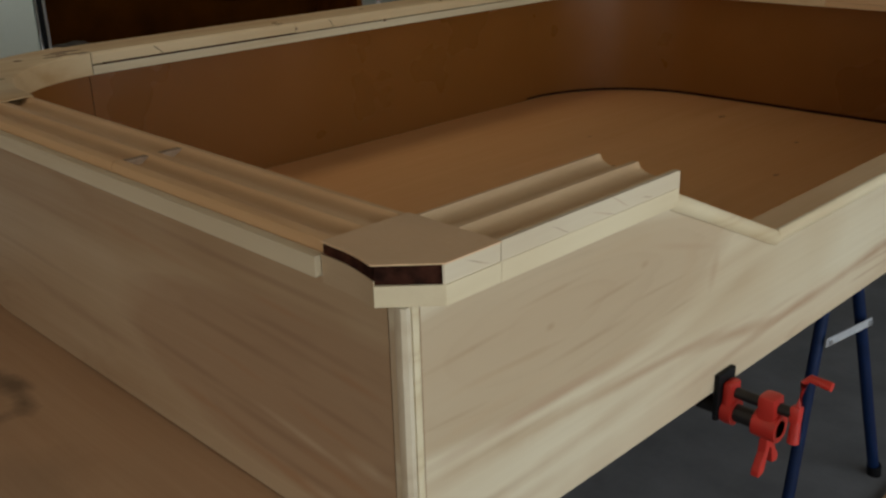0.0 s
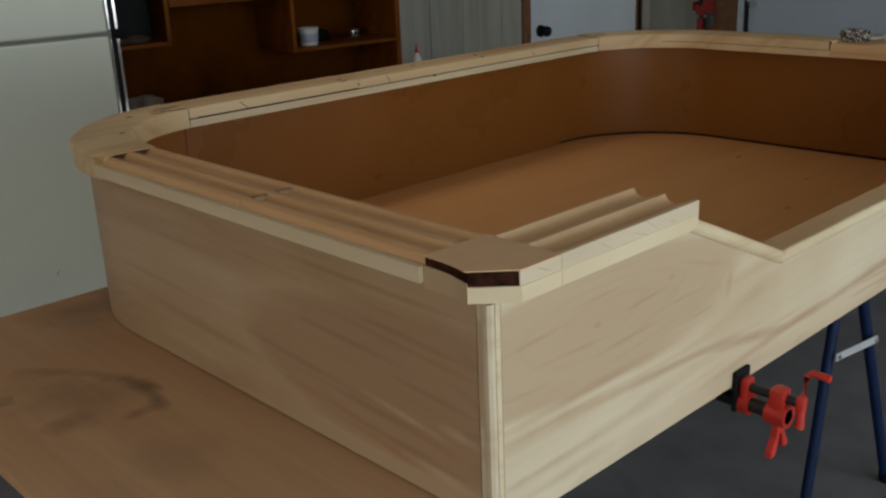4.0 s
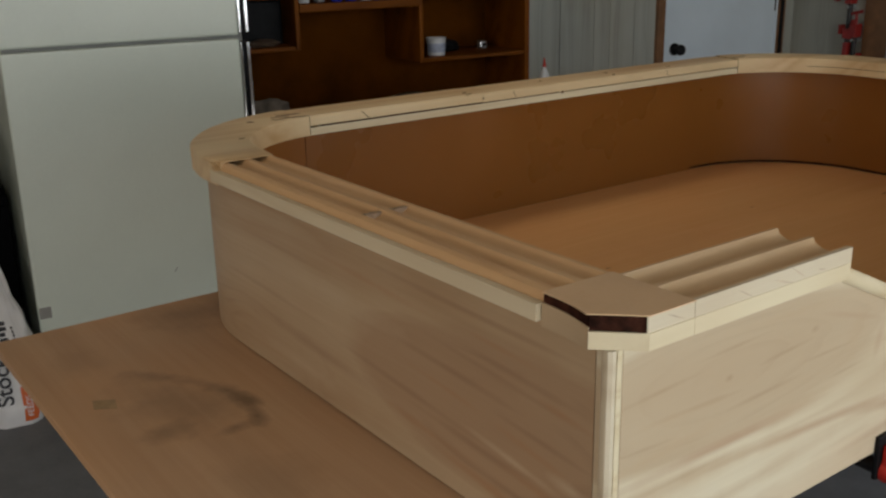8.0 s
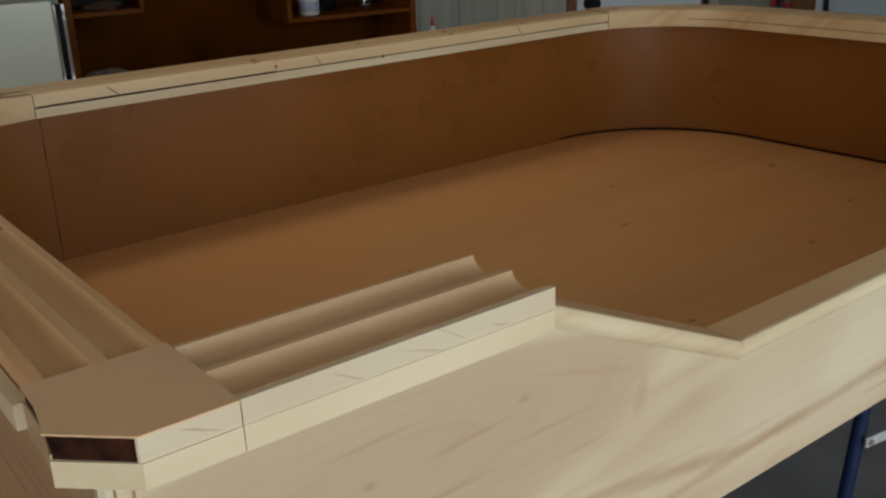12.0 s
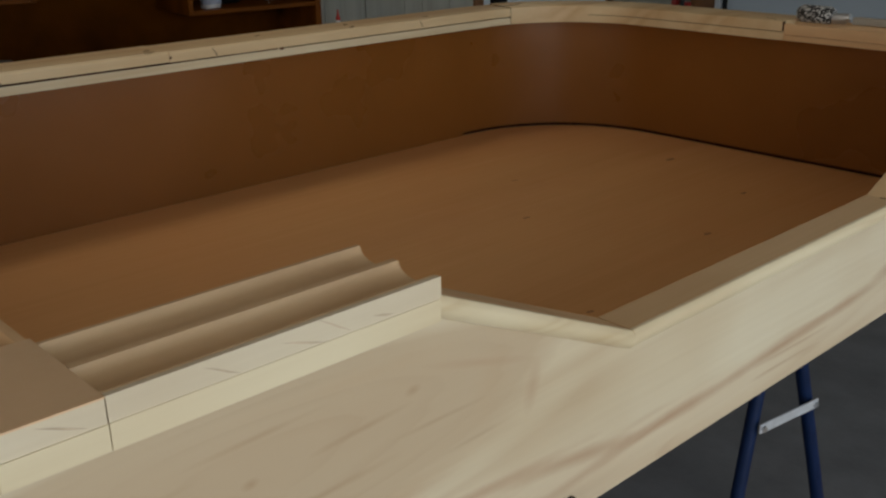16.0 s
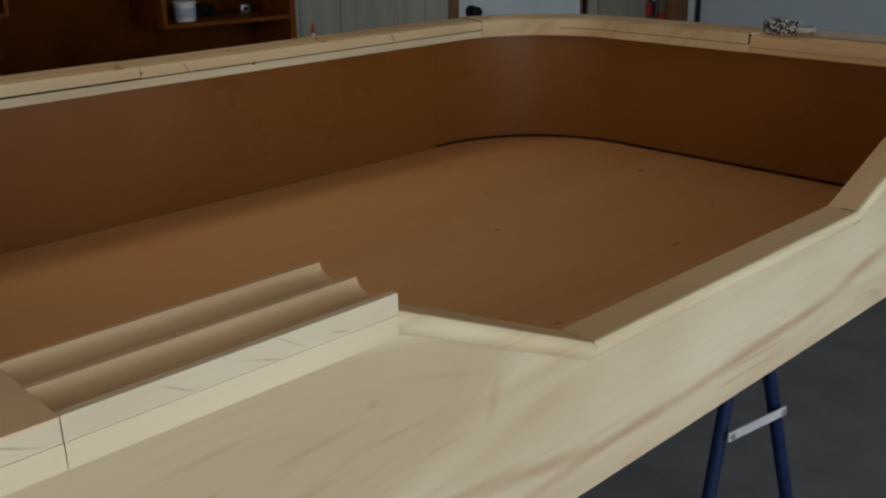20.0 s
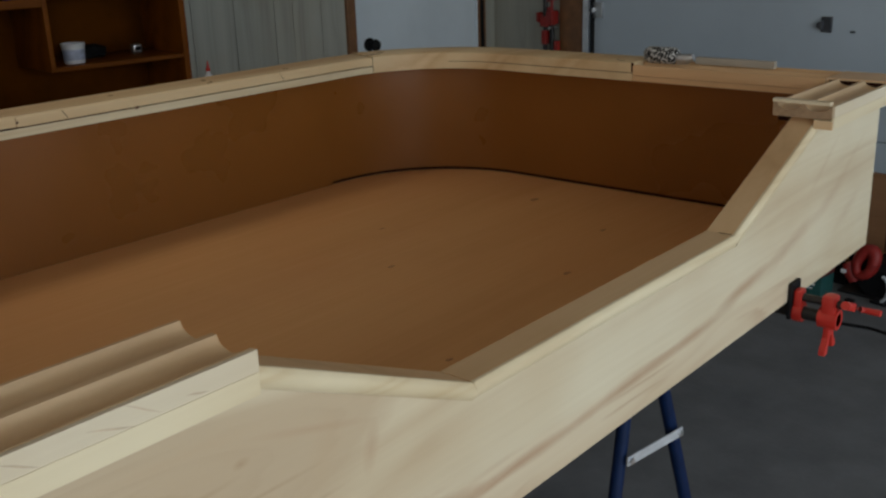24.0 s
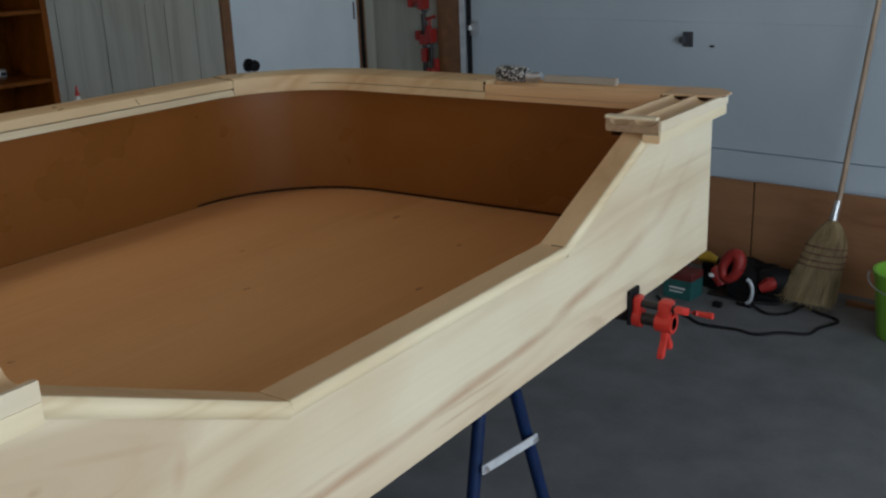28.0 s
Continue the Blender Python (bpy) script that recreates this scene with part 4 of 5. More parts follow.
deck = part("deck", prism(deck_path, Z0 + 0.0005, ZD), PLY_DECK, table, "smooth reddish plywood floor of the box")
for x, y, s in ((-0.528, 2.451, 1.0), (-0.842, 2.277, 0.9), (-1.045, 2.459, 0.8), (-0.622, 2.735, 0.8), (-0.9, 2.86, 1.4), (-0.93, 1.8, 0.7), (-0.45, 2.0, 0.7)):
    k = bmesh.new()
    bmesh.ops.create_circle(k, cap_ends=True, segments=10, radius=0.008 * s)
    bmesh.ops.scale(k, vec=(0.7, 1.3, 1), verts=k.verts)
    bmesh.ops.translate(k, vec=(x, y, ZD + 0.0004), verts=rough_up(k, 0.003, 90, x).verts)
    for v in k.verts:
        v.co.z = ZD + 0.0004
    part("knot", k, DECK_KNOT, deck)

# notched front, with its cap mouldings
front = [(YL - 0.0, 0.741), (3.045, 0.744), (3.045, ZB), (2.715, ZB), (2.368, 0.922), (1.686, 0.922), (1.37, ZB), (YL, ZB)]
part("front_panel", prism(front, XF - 0.018, XF, "x", 0.0012), PLY_FRONT, table, "pale fir plywood front with a lowered middle")
cap = [(-0.046, 0.0), (-0.0015, 0.0), (-0.0015, 0.0188), (-0.046, 0.0188)]
nose = [(0.0006, -0.002), (0.003, -0.002), (0.0065, 0.002), (0.008, 0.0085), (0.0065, 0.015), (0.003, 0.0186), (-0.0012, 0.019), (-0.0012, 0.0005), (0.0006, 0.0005)]


def capping(y0, z0, y1, z1, e0, e1, section):
    """A strip along the notch from one corner to the other."""
    bm = bmesh.new()
    d = Vector((0, y1 - y0, z1 - z0)).normalized()
    up = Vector((1, 0, 0)).cross(d)
    ends = [Vector((XF, y0, z0)) - e0 * d, Vector((XF, y1, z1)) + e1 * d]
    rings = [[bm.verts.new(p + Vector((u, 0, 0)) + w * up) for u, w in section] for p in ends]
    n = len(section)
    for i in range(n):
        bm.faces.new((rings[0][i], rings[0][(i + 1) % n], rings[1][(i + 1) % n], rings[1][i]))
    bm.faces.new(rings[0]), bm.faces.new(rings[1])
    return bm


for y0, z0, y1, z1, e0, e1 in ((1.37, ZB - 0.004, 1.686, 0.922, -0.008, 0.004), (1.692, 0.922, 2.3625, 0.922, 0.0, 0.0), (2.368, 0.922, 2.715, ZB, 0.001, -0.02)):
    strip = part("cap_moulding", capping(y0, z0, y1, z1, e0, e1, cap), CAP_TOP, table, "tan cap strip along the notch")
    part("rounded_nose", capping(y0, z0, y1, z1, e0, e1, nose), PINE_PALE, strip, "rounded pale nosing", None, True)
part("mitre_gap", capping(1.6885, 0.9222, 1.6925, 0.9218, 0.0, 0.0, [(u * 0.92, w * 0.92) for u, w in nose]), GAP_DARK, table, "dark open mitre")
part("mitre_gap", capping(2.361, 0.9215, 2.3695, 0.9225, 0.0, 0.0, [(u * 0.9, w * 0.9) for u, w in nose]), GAP_DARK, table, "dark open mitre")
part("mitre_gap", box(XF - 0.024, XF - 0.002, 2.3612, 2.3640, 0.9400, 0.9412, 0), GAP_DARK, table, "dark open mitre")
# upright bead at the near corner
part("corner_bead", prism([(XF - 0.009, YL - 0.0008), (XF - 0.004, YL - 0.0032), (XF + 0.002, YL - 0.0028), (XF + 0.0055, YL + 0.001), (XF + 0.0055, YL + 0.006), (XF + 0.0003, YL + 0.0075), (XF + 0.0003, YL - 0.0003), (XF - 0.009, YL - 0.0003)], 0.742, 1.0585, "z"), PINE_WHITE, table, "pale rounded corner bead", None, True)
part("bead_fillet", prism([(XF + 0.0003, YL + 0.0078), (XF + 0.0048, YL + 0.0085), (XF + 0.0055, YL + 0.013), (XF + 0.003, YL + 0.0185), (XF + 0.0003, YL + 0.020)], 0.742, 1.0585, "z"), PINE_PALE, table, "pale strip beside the bead", None, True)
part("bead_gap", box(XF + 0.0001, XF + 0.0006, YL + 0.0202, YL + 0.0222, 0.742, 1.0585, 0), SAWN_END, table)


def grooved(w, zt, zb, depth=0.020, outer=0.006, inner=0.006, ridge=0.007, soft=0.0015, power=0.75):
    """Rail section with two round-bottomed chip grooves, from the outer edge (0) to the inner edge (-w). A low power gives steep walls and a flat bed."""
    g = (w - outer - inner - ridge) / 2
    pts = [(0.0, zb), (0.0, zt - soft), (-0.3 * soft, zt - 0.3 * soft), (-soft, zt)]
    for k in range(2):
        x0 = -outer - k * (g + ridge)
        pts += [(x0 - g * i / 16, zt - depth * max(math.sin(math.pi * i / 16), 0.0) ** power) for i in range(17)]
    pts += [(-w + 0.0015, zt), (-w, zt - 0.002), (-w, zb)]
    return pts


def groove_plug(w, zt, k, drop, depth=0.020, outer=0.006, inner=0.006, ridge=0.007):
    """The outline that fills groove k of such a section up to its rim."""
    g = (w - outer - inner - ridge) / 2
    x0 = -outer - k * (g + ridge)
    return [(x0 - g * i / 12, zt - drop - (depth - drop) * math.sin(math.pi * i / 12) ** 0.75) for i in range(13)]


W = 0.113
UP = grooved(W - 0.005, ZT, 1.0805, 0.0120, 0.003, 0.006, 0.007, 0.0015, 0.42)
MID = 1.0852                                           # joint between the two layers of the front rail
LOWER = [(0.0, ZB - 0.002), (0.0, MID), (-0.0045, MID), (-0.0045, 1.0795), (-0.036, 1.0795), (-0.036, ZB - 0.002)]
LEDGE = [(-0.0365, ZB + 0.0003), (-0.0365, 1.0795), (-W, 1.0795), (-W, ZB + 0.0003)]
rx, ly, ry, bx = -0.112, 0.965, 3.093, -1.488           # outer edges of the rails
# short grooved length on the front, two layers
part("rail_ledge", sweep(LEDGE, [(rx, 1.0805, 1, 0), (rx, 1.371, 1, 0)]), PINE, table)
part("rail_face", box(rx - 0.0049, rx, 1.0805, 1.372, MID + 0.0001, ZT, 0), PINE_WHITE, table, "planed white pine face of the rail")
front_rail = part("front_rail", sweep(UP, [(rx - 0.005, 1.0805, 1, 0), (rx - 0.005, 1.3715, 1, 0)]), ROUTED, table, "pine chip rail with two routed grooves", None, True)
part("rail_base", sweep(LOWER, [(rx + 0.0006, 1.0805, 1, 0), (rx + 0.0006, 1.371, 1, 0)]), PINE_PALE, table, "pale pine strip under the rail")
# long grooved rail on the left end, cut once at its middle
LW = 0.101
UPL = grooved(LW, ZT, 1.0805, 0.0100, 0.012, 0.009, 0.011, 0.0115)
LOWL = [(0.0, 1.0710), (0.0, 1.0915), (-0.0110, 1.0920), (-0.0110, 1.0710)]
LEDL = [(-0.0125, ZB + 0.0005), (-0.0125, 1.0795), (-W, 1.0795), (-W, ZB + 0.0005)]
part("end_rail", sweep(UPL, [(-0.229, ly + 0.0125, 0, -1), (-0.640, ly + 0.0125, 0, -1)]), PINE_X, table, "pine chip rail with two routed grooves", None, True)
part("end_rail", sweep(UPL, [(-0.6415, ly + 0.0125, 0, -1), (-1.079, ly + 0.0125, 0, -1)]), PINE_X, table, "pine chip rail with two routed grooves", None, True)
for k in range(2):
    part("groove_stop", sweep(groove_plug(LW, ZT, k, 0.0022, 0.0099, 0.012, 0.009, 0.011), [(-0.630, ly + 0.0125, 0, -1), (-0.640, ly + 0.0125, 0, -1)]), STOP_SHADED, table, "stop closing a groove, toned like the rail's shade")
part("rail_ledge", sweep(LEDL, [(-0.236, ly, 0, -1), (-1.079, ly, 0, -1)]), PINE_X, table)
part("rail_base", sweep(LOWL, [(-0.236, ly, 0, -1), (-1.10, ly, 0, -1)]), PINE_PALE_X, table, "pale pine strip under the rail")
# rounded solid corner blocks
BL = [(0.0, ZB), (0.001, ZT + 0.002), (-0.004, ZT + 0.006), (-W + 0.004, ZT + 0.006), (-W, ZT + 0.003), (-W, ZB)]
R2 = 0.383
mouth = [(-1.0795, ly + 0.0125, 0, -1)] + arc(CX, CL, R2 - 0.0125, 270, 252, 5)
part("corner_lip", sweep(grooved(LW, ZT, ZB, 0.0115, 0.012, 0.009, 0.011), mouth), PINE, table, "pine body under the corner cover", None, True)
skirt = sweep([(0.0105, ZB), (0.0105, ZT), (0.0003, ZT), (0.0003, ZB)], mouth)
lid = sweep([(0.0105, ZT + 0.0003), (0.010, ZT + 0.004), (0.0065, ZT + 0.006), (-0.0985, ZT + 0.006), (-0.1025, ZT + 0.003), (-0.1025, ZT + 0.0003)], mouth)
for v in skirt.verts:                                   # both are feathered down to the rail at the mouth
    if v.co.x > -1.085 and v.co.z > 1.09:
        v.co.z = 1.0925
for v in lid.verts:
    if v.co.x > -1.085:
        v.co.z = ZT + 0.0003 + 0.28 * (v.co.z - ZT - 0.0003)
        v.co.y = max(v.co.y, ly + 0.0165)
part("corner_skirt", skirt, PINE, table, "", None, True)
part("corner_lid", lid, PINE, table, "pine lid over the groove mouths", None, True)
part("corner_block", sweep(BL, arc(CX, CL, R2, 252, 186.3, 20)), PINE, table, "rounded solid pine corner of the rail", None, True)
part("open_joint", box(-0.7035, -0.6975, ry - W - 0.0006, ry - W + 0.002, 1.088, ZT + 0.0045, 0), GAP_DARK, table)
part("corner_block", sweep(BL, arc(CX, CR, R2, 164.8, 90, 24) + [(-0.70, ry, 0, 1)]), PINE, table, "rounded solid pine corner of the rail", None, True)
# long back rail in two layers with an open joint between them
part("back_rail", sweep([(0.0, 1.0875), (0.0, ZT + 0.001), (-0.004, ZT + 0.004), (-W + 0.004, ZT + 0.004), (-W, ZT), (-W, 1.0875)], arc(CX, CL, R2, 186, 180, 3) + [(bx, 1.803, -1, 0)]), PINE, table)
part("back_rail", sweep([(0.0, 1.0863), (0.0, ZT), (-0.004, ZT + 0.003), (-W + 0.004, ZT + 0.003), (-W, ZT), (-W, 1.0863)], [(bx, 1.8045, -1, 0)] + arc(CX, CR, R2, 180, 165.1, 5)), PINE, table)
part("rail_base", sweep([(0.0, ZB), (0.0, 1.0835), (-W, 1.0835), (-W, ZB)], arc(CX, CL, R2, 186, 180, 3) + arc(CX, CR, R2, 180, 165.1, 5)), PINE_PALE, table, "pale pine strip under the rail")
part("shim", box(bx + 0.012, bx + W - 0.02, CL + 0.02, CR - 0.02, 1.0835, 1.0857, 0), GAP_DARK, table)
part("open_joint", box(bx + W - 0.019, bx + W - 0.001, CL, 2.06, 1.0836, 1.0862, 0), GAP_DARK, table, "dark open joint between the layers")
# dark butt joints where the straight rail meets the corner blocks
for cy, a0, a1 in ((CL, 186.25, 186.02), (CR, 165.05, 164.85)):
    part("butt_joint", sweep([(-W - 0.0004, ZB + 0.002), (-W - 0.0004, ZT + 0.0035), (-0.002, ZT + 0.0045), (-0.002, ZB + 0.002)], arc(CX, cy, R2, a0, a1, 1)), GAP_DARK, table)
# the far corner block's upper layer ends short; its seam runs on as a thin dark line
part("layer_seam", sweep([(-W - 0.0005, 1.0855), (-W - 0.0005, 1.0868), (-W + 0.004, 1.0868), (-W + 0.004, 1.0855)], arc(CX, CR, R2, 120, 90, 8) + [(-0.70, ry, 0, 1)]), GAP_DARK, table, "thin dark seam between the layers")
# right end: rail with grooves and a boxed end
UPR = grooved(W, ZT, 1.0805, 0.018)
part("end_rail", sweep(UPR, [(-0.699, ry - 0.001, 0, 1), (-0.245, ry - 0.001, 0, 1)]), PINE_X, table, "pine chip rail with two routed grooves", None, True)
part("rail_base", sweep(LOWER, [(-0.699, ry, 0, 1), (-0.235, ry, 0, 1)]), PINE_X, table, "pale pine strip under the rail")
part("rail_ledge", sweep(LEDGE, [(-0.699, ry, 0, 1), (-0.235, ry, 0, 1)]), PINE_X, table)
part("rail_ledge", sweep(LEDGE, [(rx, 2.700, 1, 0), (rx, 3.02, 1, 0)]), PINE, table)
part("rail_face", box(rx - 0.0049, rx, 2.672, 3.03, MID + 0.0001, ZT, 0), PINE_WHITE, table, "planed white pine face of the rail")
part("front_rail", sweep(UP, [(rx - 0.005, 2.672, 1, 0), (rx - 0.005, 2.985, 1, 0)]), ROUTED, table, "pine chip rail with two routed grooves", None, True)
part("rail_base", sweep(LOWER, [(rx + 0.0006, 2.668, 1, 0), (rx + 0.0006, 3.02, 1, 0)]), PINE_PALE, table, "pale pine strip under the rail")
part("sawn_end", sweep(UP, [(rx - 0.005, 2.6705, 1, 0), (rx - 0.005, 2.6718, 1, 0)]), SAWN_END, table, "rough sawn rail end", None, True)
# Near-black end paints the shaded hollow under the grooves.
part("sawn_end", sweep(LEDGE, [(rx, 2.6965, 1, 0), (rx, 2.6985, 1, 0)]), GAP_DARK, table)
part("sawn_end", sweep([(-0.002, ZB - 0.0035), (-0.002, 1.0785), (-0.035, 1.0785), (-0.035, ZB - 0.0035)], [(rx + 0.0006, 2.6664, 1, 0), (rx + 0.0006, 2.6678, 1, 0)]), ROUTED, table)
part("end_strip", box(-0.226, -0.120, 2.668, 2.684, ZT + 0.0005, ZT + 0.007, 0.0015), PINE_PALE_X, table, "thin batten across the grooves")
part("cover_plate", prism([(-0.150, ry), (-0.112, 3.05), (-0.112, 2.986), (-0.225, 2.986), (-0.244, ry - 0.11), (-0.244, ry)], ZT - 0.003, ZT + 0.001, "z"), HARDBOARD_LID, table)
# Dark fill stands in for shade inside the far hollow corner.
part("corner_fill", prism([(-0.158, ry - 0.01), (-0.122, 3.045), (-0.122, 2.99), (-0.24, 2.99), (-0.24, ry - 0.01)], ZB, ZT - 0.0035, "z"), GAP_DARK, table)
# near corner: hollow box under a hardboard cover
part("cover_plate", prism([(-0.1105, 1.0085), (-0.1555, 0.9625), (-0.175, 0.9672), (-0.20, 0.9705), (-0.2335, 0.9715), (-0.2325, 1.0795), (-0.1105, 1.0795)], ZT - 0.0008, ZT + 0.0006, "z"), HARDBOARD_LID, table, "thin tan hardboard cover over the hollow corner")
part("corner_base", prism([(-0.1110, 1.009), (-0.1545, 0.9645), (-0.1552, 0.9648), (-0.1552, 0.9905), (-0.234, 0.9905), (-0.234, 1.0795), (-0.1110, 1.0795)], 1.0655, MID, "z"), PINE_PALE, table, "pale pine base of the hollow corner")
cheek = bmesh.new()
rows = []
for k in range(9):
    f = k / 8
    x, zt, yo = -0.2345 + 0.0785 * f, 1.0925 - 0.0035 * f + 0.0012 * math.sin(math.pi * f), 0.9718 - 0.0015 * f ** 2 - 0.0050 * f ** 3
    rows.append([cheek.verts.new(p) for p in ((x, 0.9905, 1.0640), (x, yo, 1.0640), (x, yo, zt), (x, 0.9905, zt))])
for ra, rb_ in zip(rows, rows[1:]):
    for i in range(4):
        cheek.faces.new((ra[i], ra[(i + 1) % 4], rb_[(i + 1) % 4], rb_[i]))
cheek.faces.new(rows[0]), cheek.faces.new(rows[-1])
part("corner_cheek", cheek, PLY_SIDE_SHADED, table, "pale cheek beside the hollow corner", None, True)
part("corner_side", prism([(rx, 1.0082), (rx, 1.0795), (-0.1150, 1.0795), (-0.1134, 1.0070)], MID + 0.0001, ZT - 0.0010, "z", 0), PINE_WHITE, table)
# Solid dark fill paints the hollow's shade just behind its openings.
part("corner_fill", rough_up(prism([(-0.1138, 1.0088), (-0.1558, 0.9668), (-0.175, 0.9695), (-0.20, 0.9725), (-0.233, 0.9738), (-0.233, 1.079), (-0.1152, 1.079)], MID + 0.0002, ZT - 0.0011, "z"), 0.0005, 90), GAP_DARK, table, "rough wood fill in the hollow corner, coloured as its shade")
for y, z, l, tl in ((1.050, 1.094, 0.016, -0.4), (1.165, 1.093, 0.014, -0.5), (1.235, 1.091, 0.02, -0.3), (1.262, 1.0965, 0.016, -0.6), (1.31, 1.090, 0.01, -0.2)):
    part("knot", prism([(y - l, z - tl * l), (y - l * 0.2, z - tl * l * 0.2 + 0.0009), (y + l, z + tl * l), (y + l * 0.2, z + tl * l * 0.2 - 0.0012)], rx + 0.0001, rx + 0.0004, "x"), GRAIN_MARK, table)
for y, w, a in ((1.452, 0.003, 0.9), (1.9, 0.002, 0.5), (2.47, 0.002, 0.5)):
    part("pencil_tick", prism([(y + 0.022 * a, 1.088), (y + w + 0.022 * a, 1.088), (y + w, 1.1045), (y, 1.1045)], bx + W, bx + W + 0.0003, "x"), KNOT, table)
for y, z, l in ((2.071, 1.0845, 0.007), (1.806, 1.096, 0.003)):
    part("knot", prism([(y - l, z - 0.002), (y, z - 0.0035), (y + l, z - 0.001), (y + l * 0.4, z + 0.003), (y - l * 0.6, z + 0.002)], bx + W, bx + W + 0.0004, "x"), KNOT, table)


def top_mark(name, x, y, l, w, turn, z, mt):
    """A ragged sliver let into a rail's top: half-length, half-width, and its turn from the y axis."""
    outline = [(-0.7 * w, -l), (0.5 * w, -0.85 * l), (w, -0.1 * l), (0.8 * w, 0.6 * l), (0.1 * w, l), (-0.8 * w, 0.7 * l), (-w, -0.2 * l)]
    c, k = math.cos(radians(turn)), math.sin(radians(turn))
    part(name, prism([(x + u * c - v * k, y + u * k + v * c) for u, v in outline], z, z + 0.0004, "z"), mt, table)


for x, y, l, w, turn in ((-1.415, 1.289, 0.030, 0.007, -6), (-1.378, 1.287, 0.032, 0.006, -8), (-1.400, 1.262, 0.022, 0.004, -12), (-1.374, 1.245, 0.016, 0.004, -14), (-1.387, 1.185, 0.008, 0.006, -30), (-1.393, 2.812, 0.026, 0.006, -14), (-1.404, 2.853, 0.010, 0.005, -20)):
    top_mark("tear_out", x, y, l, w, turn, ZT + 0.0061, KNOT)
for x, y, l, w, turn in ((-1.411, 1.774, 0.014, 0.006, 50), (-1.385, 1.768, 0.016, 0.006, 30), (-1.438, 2.05, 0.007, 0.005, 20), (-1.437, 2.292, 0.016, 0.006, 60), (-1.395, 2.28, 0.016, 0.005, 40), (-1.41, 2.52, 0.008, 0.006, 0)):
    top_mark("knot", x, y, l, w, turn, ZT + (0.0041 if y < 1.803 else 0.0031), PATCH)
top_mark("tear_out", -1.233, 1.092, 0.007, 0.005, 20, ZT + 0.0061, PATCH)
top_mark("pencil_tick", -0.745, 3.0, 0.022, 0.0016, 62, ZT + 0.0061, KNOT)

# ---- sawhorses, clamps ----


def sawhorse(y, turn):
    m = pose(-0.36, y, 0, 0, 0, turn)
    s = thing("sawhorse", m, "dark blue steel sawhorse with zinc braces under the sheet", "sawhorse", "sawhorses under the sheet")
    part("beam", box(-0.92, 0.07, -0.03, 0.03, 0.69, Z0 - 0.0185, 0.006), BLUE, s, "", m)
    for x, out in ((0.0, 0.035), (-0.8, -0.035)):
        for sg in (-1, 1):
            part("leg", tube([(x - out * 0.4, sg * 0.02, 0.70), (x + out, sg * 0.186, 0.012)], 0.0135, 12), BLUE, s, "", m, True)
            part("rubber_foot", tube([(x + out * 0.985, sg * 0.183, 0.03), (x + out, sg * 0.190, 0.0)], 0.017, 12), BLACK, s, "", m, True)
        part("brace", box(x + 0.026, x + 0.029, -0.088, 0.088, 0.434, 0.454, 0.001), BRACE, s, "", m)
        for sg in (-1, 1):
            part("rivet", tube([(x + 0.0292, sg * 0.078, 0.444), (x + 0.034, sg * 0.078, 0.444)], 0.006, 8), ZINC, s, "", m)
    return s


sawhorse(2.478, -8)
sawhorse(1.20, 0)


